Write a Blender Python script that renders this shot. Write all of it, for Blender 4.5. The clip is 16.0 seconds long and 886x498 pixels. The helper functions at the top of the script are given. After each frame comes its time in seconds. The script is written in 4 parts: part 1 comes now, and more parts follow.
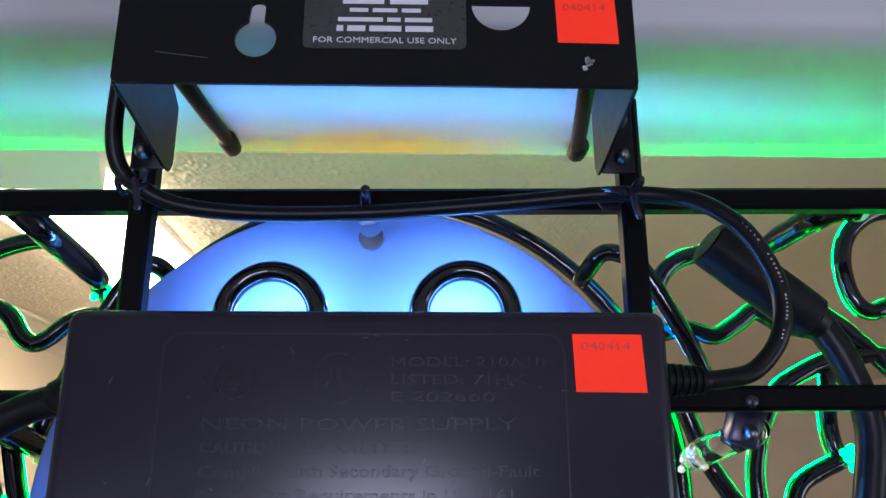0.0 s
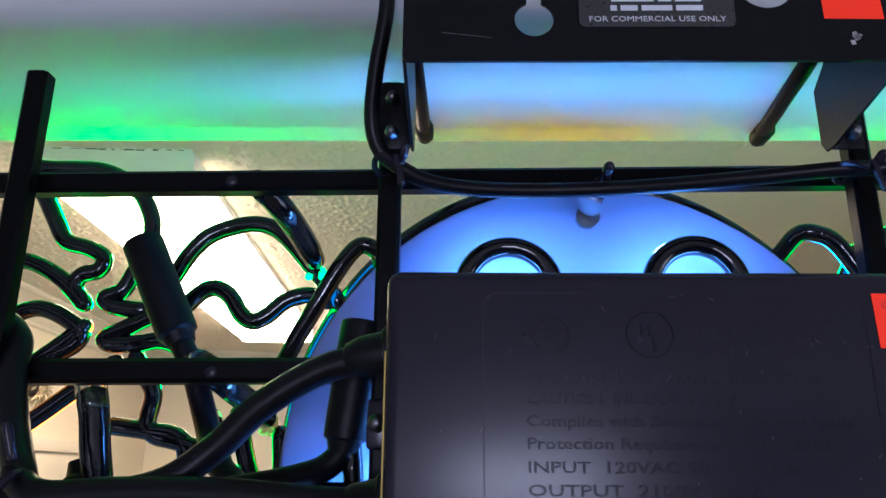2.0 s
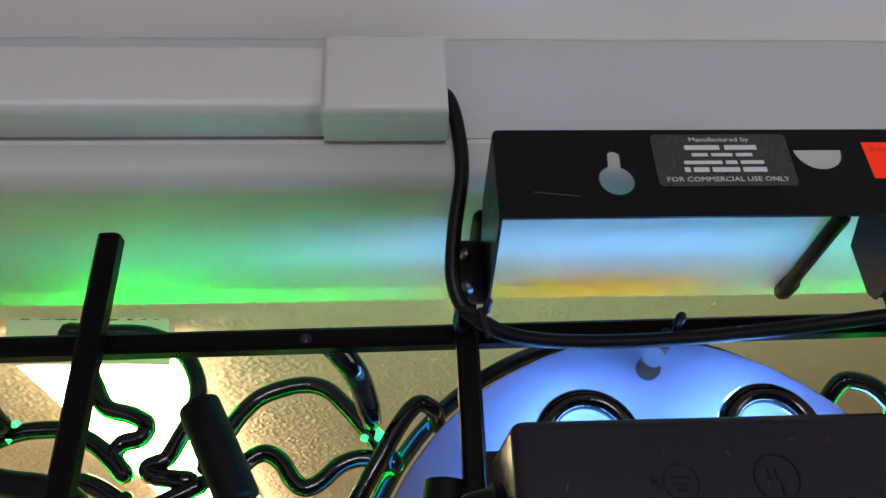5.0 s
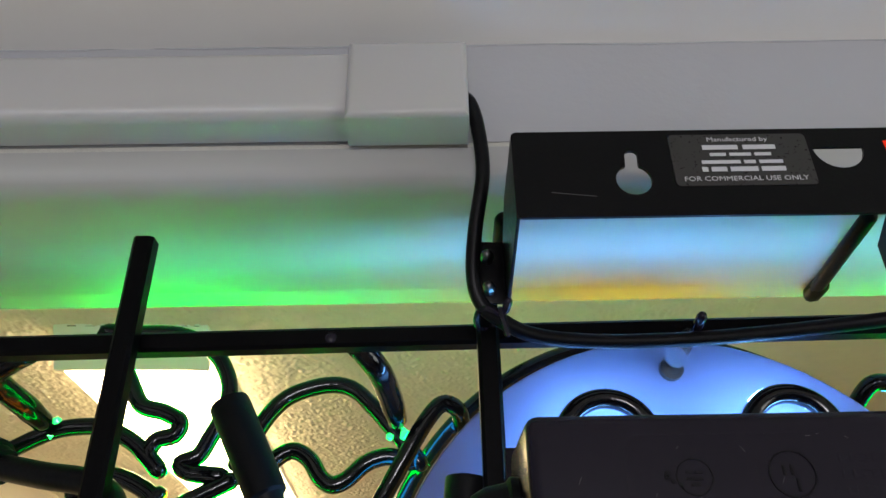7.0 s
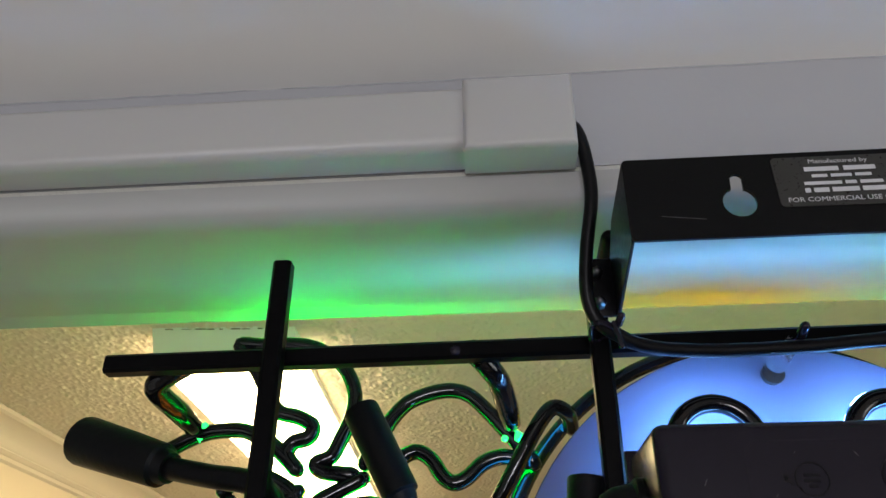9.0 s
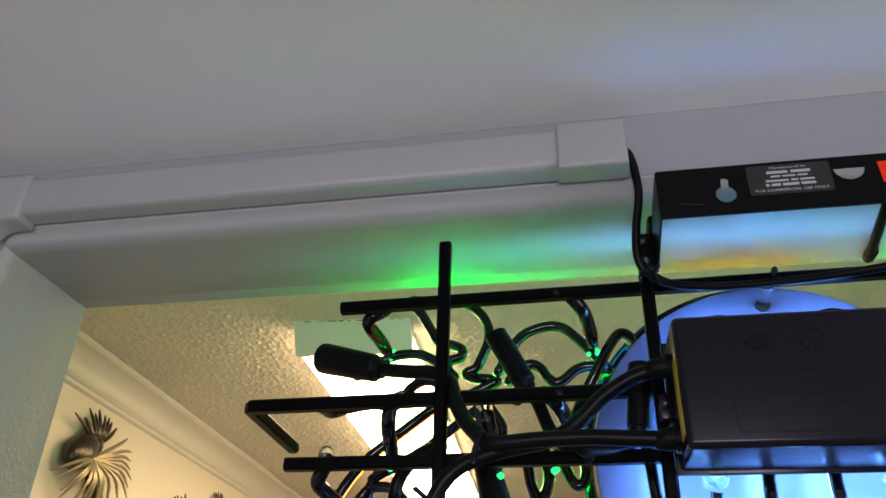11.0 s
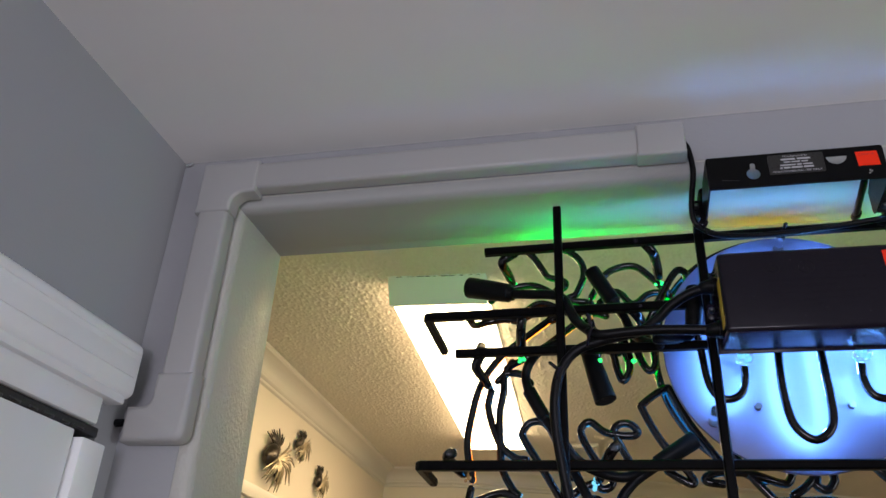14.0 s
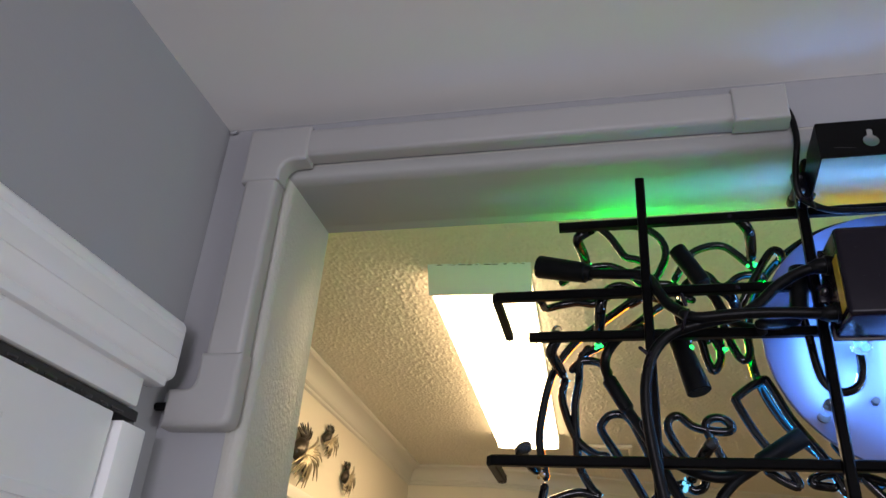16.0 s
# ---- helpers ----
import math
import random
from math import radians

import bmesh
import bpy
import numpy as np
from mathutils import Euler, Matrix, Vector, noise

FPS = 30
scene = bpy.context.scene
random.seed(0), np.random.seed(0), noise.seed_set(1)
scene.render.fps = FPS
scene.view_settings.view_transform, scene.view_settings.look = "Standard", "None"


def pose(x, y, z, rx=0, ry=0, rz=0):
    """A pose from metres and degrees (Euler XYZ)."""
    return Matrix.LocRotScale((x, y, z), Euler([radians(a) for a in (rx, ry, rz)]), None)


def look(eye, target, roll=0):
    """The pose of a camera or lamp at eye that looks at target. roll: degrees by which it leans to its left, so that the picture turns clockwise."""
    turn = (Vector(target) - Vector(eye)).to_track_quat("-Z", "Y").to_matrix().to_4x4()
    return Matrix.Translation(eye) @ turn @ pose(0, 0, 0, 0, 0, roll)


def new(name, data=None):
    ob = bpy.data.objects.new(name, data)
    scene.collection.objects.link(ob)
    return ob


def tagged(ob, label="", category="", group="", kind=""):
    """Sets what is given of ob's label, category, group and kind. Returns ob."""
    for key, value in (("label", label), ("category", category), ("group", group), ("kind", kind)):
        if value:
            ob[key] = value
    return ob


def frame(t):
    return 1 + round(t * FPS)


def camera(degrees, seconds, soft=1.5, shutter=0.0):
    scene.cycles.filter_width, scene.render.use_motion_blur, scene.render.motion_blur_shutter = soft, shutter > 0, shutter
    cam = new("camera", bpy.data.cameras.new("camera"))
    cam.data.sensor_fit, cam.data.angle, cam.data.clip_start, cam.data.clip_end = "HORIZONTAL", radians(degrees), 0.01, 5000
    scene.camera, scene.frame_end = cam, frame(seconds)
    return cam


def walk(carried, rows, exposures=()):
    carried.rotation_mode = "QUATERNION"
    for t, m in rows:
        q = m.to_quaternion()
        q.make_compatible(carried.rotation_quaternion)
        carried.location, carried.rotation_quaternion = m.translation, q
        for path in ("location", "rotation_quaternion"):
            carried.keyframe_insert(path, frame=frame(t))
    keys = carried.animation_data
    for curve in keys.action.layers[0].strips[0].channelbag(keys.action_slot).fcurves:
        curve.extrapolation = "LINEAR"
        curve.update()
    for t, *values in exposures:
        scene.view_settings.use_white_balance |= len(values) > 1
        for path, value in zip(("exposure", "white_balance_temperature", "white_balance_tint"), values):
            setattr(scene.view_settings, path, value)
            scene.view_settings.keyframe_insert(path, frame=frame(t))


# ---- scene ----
cam = camera(60.52, 16.0)
EXPOSURES = [(0.0, 0.42, 5450, 15), (1.5, 0.33, 5300, 15), (3.5, 0.12, 5050, 14), (4.5, 0.38, 6300, 11), (5.0, 0.19, 6450, 6), (7.5, 0.21, 6550, 1), (9.0, 0.12, 6550, 2), (11.5, -0.13, 6150, 8), (12.5, -0.18, 6150, 8.5), (14.5, -0.18, 6150, 8.5), (16.0, -0.13, 6200, 8.5)]
PATH = [
    (0, (-0.0053, 0.0332, 2.0705), (0.0432, 1.9552, 2.6216), -0.05),
    (0.5, (-0.0180, 0.0266, 2.0671), (0.0185, 1.9506, 2.6119), -0.06),
    (1, (-0.0324, 0.0252, 2.0668), (-0.0105, 1.9515, 2.6043), -0.25),
    (1.5, (-0.0578, 0.0214, 2.0618), (-0.0592, 1.9432, 2.6152), -0.16),
    (2, (-0.0810, 0.0264, 2.0549), (-0.1123, 1.9415, 2.6307), 0.40),
    (2.5, (-0.0932, 0.0225, 2.0508), (-0.1352, 1.9294, 2.6523), 0.82),
    (3, (-0.0963, 0.0047, 2.0406), (-0.1244, 1.9071, 2.6572), 0.02),
    (3.5, (-0.1076, 0.0026, 2.0345), (-0.1175, 1.8764, 2.7336), -0.13),
    (4, (-0.1255, 0.0128, 2.0416), (-0.0859, 1.8522, 2.8259), -1.20),
    (4.5, (-0.1228, 0.0295, 2.0437), (-0.0347, 1.8203, 2.9299), -2.21),
    (5, (-0.1310, 0.0250, 2.0492), (-0.0108, 1.7656, 3.0271), -2.62),
    (7.5, (-0.1186, 0.0194, 2.0402), (-0.1439, 1.7491, 3.0440), -0.60),
    (8, (-0.1084, 0.0135, 2.0379), (-0.1772, 1.7473, 3.0325), -0.15),
    (8.5, (-0.1110, 0.0058, 2.0396), (-0.2137, 1.7398, 3.0311), -0.12),
    (9, (-0.1472, -0.0086, 2.0398), (-0.2845, 1.7254, 3.0269), -0.03),
    (11.5, (-0.1544, -0.2333, 1.8791), (-0.5254, 1.4456, 2.9007), 2.07),
    (12, (-0.1600, -0.2860, 1.8476), (-0.5441, 1.3914, 2.8668), 2.10),
    (12.5, (-0.1719, -0.3283, 1.8223), (-0.5587, 1.3534, 2.8334), 2.15),
    (13, (-0.1895, -0.3591, 1.8054), (-0.5786, 1.3338, 2.7967), 2.36),
    (13.5, (-0.1927, -0.3936, 1.7909), (-0.5964, 1.3112, 2.7557), 2.74),
    (14, (-0.1998, -0.4029, 1.7786), (-0.6089, 1.3076, 2.7308), 2.88),
    (14.5, (-0.2068, -0.4026, 1.7779), (-0.6269, 1.3153, 2.7118), 3.10),
    (15, (-0.2303, -0.4008, 1.7775), (-0.6574, 1.3162, 2.7100), 3.41),
    (15.5, (-0.2555, -0.3857, 1.7820), (-0.6922, 1.3277, 2.7168), 3.71),
    (16, (-0.2658, -0.3415, 1.7875), (-0.7180, 1.3599, 2.7366), 4.39),
]
walk(cam, [(t, look(eye, target, roll)) for t, eye, target, roll in PATH],
     exposures=EXPOSURES)

# ---------------- light ----------------
world = bpy.data.worlds.new("sky_world")
scene.world = world
world.use_nodes = True
wn = world.node_tree
sky = wn.nodes.new("ShaderNodeTexSky")
sky.sky_type, sky.sun_disc = "NISHITA", False
sky.sun_elevation, sky.sun_rotation = radians(35), radians(200)
wn.links.new(sky.outputs[0], wn.nodes["Background"].inputs[0])
wn.nodes["Background"].inputs[1].default_value = 0.08


def area_lamp(name, m, sx, sy, power, colour):
    data = bpy.data.lights.new(name, "AREA")
    data.shape, data.size, data.size_y, data.energy, data.color = "RECTANGLE", sx, sy, power, colour
    ob = new(name, data)
    ob.matrix_world = m
    return ob


NEON = 1.0
TUBE_LIGHT = 18.5
# daylight by a wide window added in the unseen east wall to light the room
area_lamp("added_daylight_east", look((2.44, -1.15, 1.30), (0.0, -0.9, 1.35)), 1.5, 1.4, 31.5, (0.975, 0.965, 1.0))
# daylight by the low wide south window, unseen, set by the supply's sheen
area_lamp("daylight_south", look((-0.12, -2.49, 1.72), (-0.12, 0.0, 1.72)), 0.8, 0.38, 22.0, (1.0, 0.92, 1.05))


# ---------------- materials ----------------
def nodes_of(name):
    m = bpy.data.materials.new(name)
    m.use_nodes = True
    return m, m.node_tree, m.node_tree.nodes["Principled BSDF"]


def surface(name, colour, rough=0.5, metal=0.0, vary=0.08, scale=20.0, bump=0.0, bump_scale=200.0, bump_dist=0.001,
            coat=0.0, spread=0.1, specular=0.5, second=None):
    """A painted or moulded surface: two scales of colour change, uneven gloss, fine relief."""
    m, t, b = nodes_of(name)
    n, l = t.nodes, t.links
    co = n.new("ShaderNodeTexCoord")
    big = n.new("ShaderNodeTexNoise")
    big.inputs["Scale"].default_value, big.inputs["Detail"].default_value = scale, 6
    l.new(co.outputs["Object"], big.inputs["Vector"])
    fine = n.new("ShaderNodeTexNoise")
    fine.inputs["Scale"].default_value, fine.inputs["Detail"].default_value = scale * 9, 4
    l.new(co.outputs["Object"], fine.inputs["Vector"])
    mix = n.new("ShaderNodeMix")
    mix.data_type = "RGBA"
    dark = tuple(c * (1 - vary) for c in colour)
    light = tuple(min(1, c * (1 + vary)) for c in (second or colour))
    mix.inputs[6].default_value, mix.inputs[7].default_value = (*dark, 1), (*light, 1)
    add = n.new("ShaderNodeMath")
    add.operation = "MULTIPLY_ADD"
    add.inputs[1].default_value, add.inputs[2].default_value = 0.35, 0.0
    l.new(fine.outputs[0], add.inputs[0])
    plus = n.new("ShaderNodeMath")
    plus.operation = "MULTIPLY_ADD"
    plus.inputs[1].default_value = 0.65
    l.new(big.outputs[0], plus.inputs[0])
    l.new(add.outputs[0], plus.inputs[2])
    l.new(plus.outputs[0], mix.inputs[0])
    l.new(mix.outputs[2], b.inputs["Base Color"])
    rr = n.new("ShaderNodeMapRange")
    rr.inputs[3].default_value, rr.inputs[4].default_value = max(0.02, rough - spread), min(1, rough + spread)
    l.new(fine.outputs[0], rr.inputs[0])
    l.new(rr.outputs[0], b.inputs["Roughness"])
    b.inputs["Metallic"].default_value = metal
    b.inputs["Coat Weight"].default_value = coat
    b.inputs["Specular IOR Level"].default_value = specular
    if bump:
        tex = n.new("ShaderNodeTexNoise")
        tex.inputs["Scale"].default_value, tex.inputs["Detail"].default_value = bump_scale, 3
        l.new(co.outputs["Object"], tex.inputs["Vector"])
        bp = n.new("ShaderNodeBump")
        bp.inputs["Strength"].default_value, bp.inputs["Distance"].default_value = bump, bump_dist
        l.new(tex.outputs[0], bp.inputs["Height"])
        l.new(bp.outputs[0], b.inputs["Normal"])
    return m


def glowing(name, colour, strength):
    m, t, b = nodes_of(name)
    b.inputs["Base Color"].default_value = (*[0.3 * c for c in colour], 1)
    b.inputs["Roughness"].default_value = 0.08
    b.inputs["Emission Color"].default_value = (*colour, 1)
    b.inputs["Emission Strength"].default_value = strength
    return m


def glassy(name, colour, rough=0.03):
    m, t, b = nodes_of(name)
    b.inputs["Base Color"].default_value = (*colour, 1)
    b.inputs["Roughness"].default_value = rough
    b.inputs["Transmission Weight"].default_value = 1.0
    b.inputs["IOR"].default_value = 1.47
    return m


GREY_WALL = surface("grey_wall_paint", (0.33, 0.332, 0.342), 0.62, vary=0.03, scale=4, bump=0.25, bump_scale=260, bump_dist=0.0008)
# jamb tone, lightened and warmed for spill light from the far room
OPENING = surface("opening_paint_lit", (0.43, 0.42, 0.375), 0.45, vary=0.03, scale=6, bump=0.5, bump_scale=240, bump_dist=0.002)
# same paint, darkened for the shade on the opening's underside
SOFFIT_SHADED = surface("opening_paint_shaded", (0.315, 0.315, 0.30), 0.62, vary=0.03, scale=6, bump=0.12, bump_scale=90, bump_dist=0.001)
CEILING = surface("ceiling_paint", (0.78, 0.76, 0.74), 0.8, vary=0.025, scale=3, bump=0.2, bump_scale=150, bump_dist=0.0008)
CREAM = surface("cream_wall_paint", (0.80, 0.71, 0.57), 0.6, vary=0.03, scale=3, bump=0.15, bump_scale=180, bump_dist=0.0008)
POPCORN = surface("popcorn_plaster", (0.80, 0.74, 0.63), 0.95, vary=0.1, scale=60, bump=0.4, bump_scale=400, bump_dist=0.0012)
TRIM = surface("white_gloss_trim", (0.86, 0.86, 0.86), 0.32, vary=0.03, scale=12, bump=0.05, bump_scale=60)
CROWN = surface("cream_gloss_trim", (0.76, 0.7, 0.6), 0.4, vary=0.03, scale=10)
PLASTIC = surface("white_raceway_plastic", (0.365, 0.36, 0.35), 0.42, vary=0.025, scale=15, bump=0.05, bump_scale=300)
FLOOR = surface("brown_floor", (0.24, 0.18, 0.13), 0.5, vary=0.2, scale=5)
BAR = surface("black_bar_paint", (0.0014, 0.0014, 0.0017), 0.34, specular=0.06, vary=0.3, scale=60, bump=0.15, bump_scale=400, bump_dist=0.0004, spread=0.14)
BLACK_METAL = surface("black_sheet_metal", (0.003, 0.003, 0.0036), 0.34, specular=0.12, vary=0.25, scale=40, bump=0.06, bump_scale=700, spread=0.08)
CASE = surface("black_moulded_plastic", (0.0082, 0.0066, 0.0120), 0.25, specular=0.22, vary=0.25, scale=50, spread=0.02)
CORD = surface("black_cord_rubber", (0.0026, 0.0026, 0.0032), 0.36, specular=0.14, vary=0.2, scale=80, bump=0.1, bump_scale=500)
BOOT = surface("black_boot_rubber", (0.0035, 0.0038, 0.0042), 0.42, specular=0.11, vary=0.25, scale=60, bump=0.15, bump_scale=300)
PAINTED_GLASS = surface("black_glass_paint", (0.003, 0.003, 0.0035), 0.07, specular=0.24, vary=0.4, scale=90, bump=0.30, bump_scale=300, bump_dist=0.0007, spread=0.04, coat=0.2)
OPAL = surface("pale_blue_disc_acrylic", (0.092, 0.090, 0.152), 0.34, vary=0.006, scale=6, spread=0.03, specular=0.35)
mix = OPAL.node_tree.nodes.new("ShaderNodeMixShader")
through_light = OPAL.node_tree.nodes.new("ShaderNodeBsdfTranslucent")
through_light.inputs["Color"].default_value = (0.42, 0.46, 0.62, 1)
mix.inputs[0].default_value = 0.22
output = next(n for n in OPAL.node_tree.nodes if n.type == "OUTPUT_MATERIAL")
OPAL.node_tree.links.new(output.inputs["Surface"].links[0].from_socket, mix.inputs[1])
OPAL.node_tree.links.new(through_light.outputs[0], mix.inputs[2])
OPAL.node_tree.links.new(mix.outputs[0], output.inputs["Surface"])
STICKER = surface("red_paper_sticker", (0.92, 0.034, 0.008), 0.65, specular=0.15, vary=0.04, scale=60)
YELLOW_LABEL = surface("yellow_foil_label", (0.42, 0.28, 0.015), 0.5, vary=0.12, scale=120)
LABEL_BLACK = surface("black_foil_label", (0.02, 0.019, 0.019), 0.3, vary=0.3, scale=80)
INK_WHITE = surface("silver_ink", (0.45, 0.45, 0.47), 0.4, vary=0.05)
INK_RED = surface("dark_red_ink", (0.50, 0.018, 0.008), 0.6)
RAISED = surface("raised_plastic_letters", (0.0032, 0.0028, 0.0040), 0.30, specular=0.15, vary=0.2)
SCUFF = surface("pale_scuff", (0.28, 0.27, 0.26), 0.7, vary=0.4, scale=400)
SCRATCH = surface("faint_scratch", (0.075, 0.072, 0.078), 0.6, vary=0.4, scale=400)
STEEL = surface("dull_steel", (0.11, 0.11, 0.115), 0.35, metal=1.0, vary=0.2, scale=90)
BRASS = surface("aged_bronze", (0.055, 0.045, 0.035), 0.3, metal=0.7, vary=0.5, scale=45, bump=0.3, bump_scale=200)
BRASS_PALE = surface("pale_brushed_metal", (0.37, 0.31, 0.205), 0.4, metal=0.6, vary=0.3, scale=60)
DARK_GAP = surface("gap_dark_fill", (0.03, 0.03, 0.03), 0.5, vary=0.4, scale=90)
# dark tone that stands for shade inside the lamp's end gap
GAP_SHADE = surface("gap_shade_tone", (0.10, 0.095, 0.085), 0.8, vary=0.4, scale=90)
GLASS = glassy("clear_glass", (0.95, 0.97, 1.0))
NEON_GREEN = glowing("neon_green", (0.0, 1.0, 0.035), 39.0 * NEON)
NEON_YELLOW = glowing("neon_yellow", (1.0, 0.52, 0.006), 19.0 * NEON)
NEON_ORANGE = glowing("neon_orange", (1.0, 0.25, 0.01), 7.0 * NEON)
NEON_BLUE = glowing("neon_blue", (0.03, 0.36, 1.0), 15.0 * NEON)
NEON_WHITE = glowing("neon_white", (0.17, 0.44, 1.0), 112.0 * NEON)
WELD_GREEN = glowing("weld_green", (0.05, 1.0, 0.16), 2.4)
WELD_BLUE = glowing("weld_blue", (0.25, 0.75, 1.0), 1.1)
WELD_AMBER = glowing("weld_amber", (1.0, 0.62, 0.25), 0.12)
DIFFUSER = glowing("lamp_diffuser", (1.0, 0.71, 0.39), TUBE_LIGHT)
DIFFUSER_EDGE = glowing("lamp_diffuser_edge", (1.0, 0.71, 0.39), 0.4 * TUBE_LIGHT)


# ---------------- mesh helpers ----------------
def mesh_object(name, mesh, parent=None, label=""):
    ob = new(name, mesh)
    if parent is not None:
        ob.parent = parent
        ob.matrix_parent_inverse = parent.matrix_world.inverted()
    return tagged(ob, label)


def part(name, bm, materials, parent=None, label="", smooth=True):
    """Links a bmesh as one mesh object under a thing or under a part."""
    bmesh.ops.recalc_face_normals(bm, faces=bm.faces)
    mesh = bpy.data.meshes.new(name)
    bm.to_mesh(mesh)
    bm.free()
    for m in materials if isinstance(materials, (list, tuple)) else [materials]:
        mesh.materials.append(m)
    if smooth:
        mesh.shade_smooth()
        mesh.set_sharp_from_angle(angle=radians(40))
    return mesh_object(name, mesh, parent, label)


def thing(name, at, label, category, group=""):
    ob = new(name)
    ob.empty_display_size = 0.02
    ob.matrix_world = Matrix.Translation(at)
    bpy.context.view_layer.update()
    return tagged(ob, label, category, group)


def block(bm, lo, hi, bevel=0.0, segments=2, m=None):
    r = bmesh.ops.create_cube(bm, size=1)
    vs = r["verts"]
    size = [hi[i] - lo[i] for i in range(3)]
    mid = [(hi[i] + lo[i]) / 2 for i in range(3)]
    bmesh.ops.transform(bm, matrix=Matrix.Translation(mid) @ Matrix.Diagonal((*size, 1)), verts=vs)
    if bevel:
        es = list({e for v in vs for e in v.link_edges})
        r = bmesh.ops.bevel(bm, geom=es, offset=bevel, segments=segments, profile=0.5, affect="EDGES")
        vs = list({v for f in r["faces"] for v in f.verts})
    if m is not None:
        bmesh.ops.transform(bm, matrix=m, verts=vs)


def glide(points, steps=6):
    """A smooth line through the points."""
    p = [Vector(q) for q in points]
    p = [2 * p[0] - p[1], *p, 2 * p[-1] - p[-2]]
    out = []
    for i in range(1, len(p) - 2):
        a, b, c, d = p[i - 1:i + 3]
        for k in range(steps):
            s = k / steps
            out.append(0.5 * (2 * b + (c - a) * s + (2 * a - 5 * b + 4 * c - d) * s * s + (3 * b - a - 3 * c + d) * s ** 3))
    return out + [p[-2]]


def sweep(bm, line, radius, sides=12, round_ends=True):
    """A round bar along a line; radius may be a list. Returns the side faces with their outward directions."""
    n = len(line)
    rad = list(radius) if isinstance(radius, (list, tuple)) else [radius] * n
    pts = [Vector(p) for p in line]
    if round_ends:
        d0, d1 = (pts[0] - pts[1]).normalized(), (pts[-1] - pts[-2]).normalized()
        head = [(pts[0] + d0 * rad[0] * s, rad[0] * c) for s, c in ((0.95, 0.3), (0.7, 0.7))]
        tail = [(pts[-1] + d1 * rad[-1] * s, rad[-1] * c) for s, c in ((0.7, 0.7), (0.95, 0.3))]
        pts = [q for q, _ in head] + pts + [q for q, _ in tail]
        rad = [r for _, r in head] + rad + [r for _, r in tail]
    rings = []
    side = None
    for i, p in enumerate(pts):
        d = (pts[min(i + 1, len(pts) - 1)] - pts[max(i - 1, 0)]).normalized()
        if side is None:
            side = d.orthogonal().normalized()
        side = (side - d * side.dot(d)).normalized()
        up = d.cross(side)
        rings.append([bm.verts.new(p + rad[i] * (math.cos(2 * math.pi * k / sides) * side + math.sin(2 * math.pi * k / sides) * up)) for k in range(sides)])
    faces = []
    for i in range(len(rings) - 1):
        for k in range(sides):
            f = bm.faces.new((rings[i][k], rings[i][(k + 1) % sides], rings[i + 1][(k + 1) % sides], rings[i + 1][k]))
            faces.append((f, (f.calc_center_median() - (pts[i] + pts[i + 1]) / 2).normalized()))
    bm.faces.new(rings[0])
    bm.faces.new(rings[-1])
    return faces


def square_bar(bm, line, half):
    """A square bar with bevelled edges along a line of straight runs."""
    pts = [Vector(p) for p in line]
    b = half * 0.32
    prof = [(half, half - b), (half - b, half), (b - half, half), (-half, half - b), (-half, b - half), (b - half, -half), (half - b, -half), (half, b - half)]
    rings = []
    side = None
    for i, p in enumerate(pts):
        d0 = (p - pts[i - 1]).normalized() if i else None
        d1 = (pts[i + 1] - p).normalized() if i < len(pts) - 1 else None
        d = ((d0 or d1) + (d1 or d0)).normalized()
        if side is None:
            side = Vector((0, 1, 0)) if abs(d.y) < 0.5 else Vector((0, 0, 1))
        side = (side - d * side.dot(d)).normalized()
        up = d.cross(side)
        k = 1 / max(0.6, d.dot(d0 or d1))
        rings.append([bm.verts.new(p + u * side * k + v * up) for u, v in prof])
    for i in range(len(rings) - 1):
        for k in range(8):
            bm.faces.new((rings[i][k], rings[i][(k + 1) % 8], rings[i + 1][(k + 1) % 8], rings[i + 1][k]))
    bm.faces.new(rings[0])
    bm.faces.new(rings[-1])


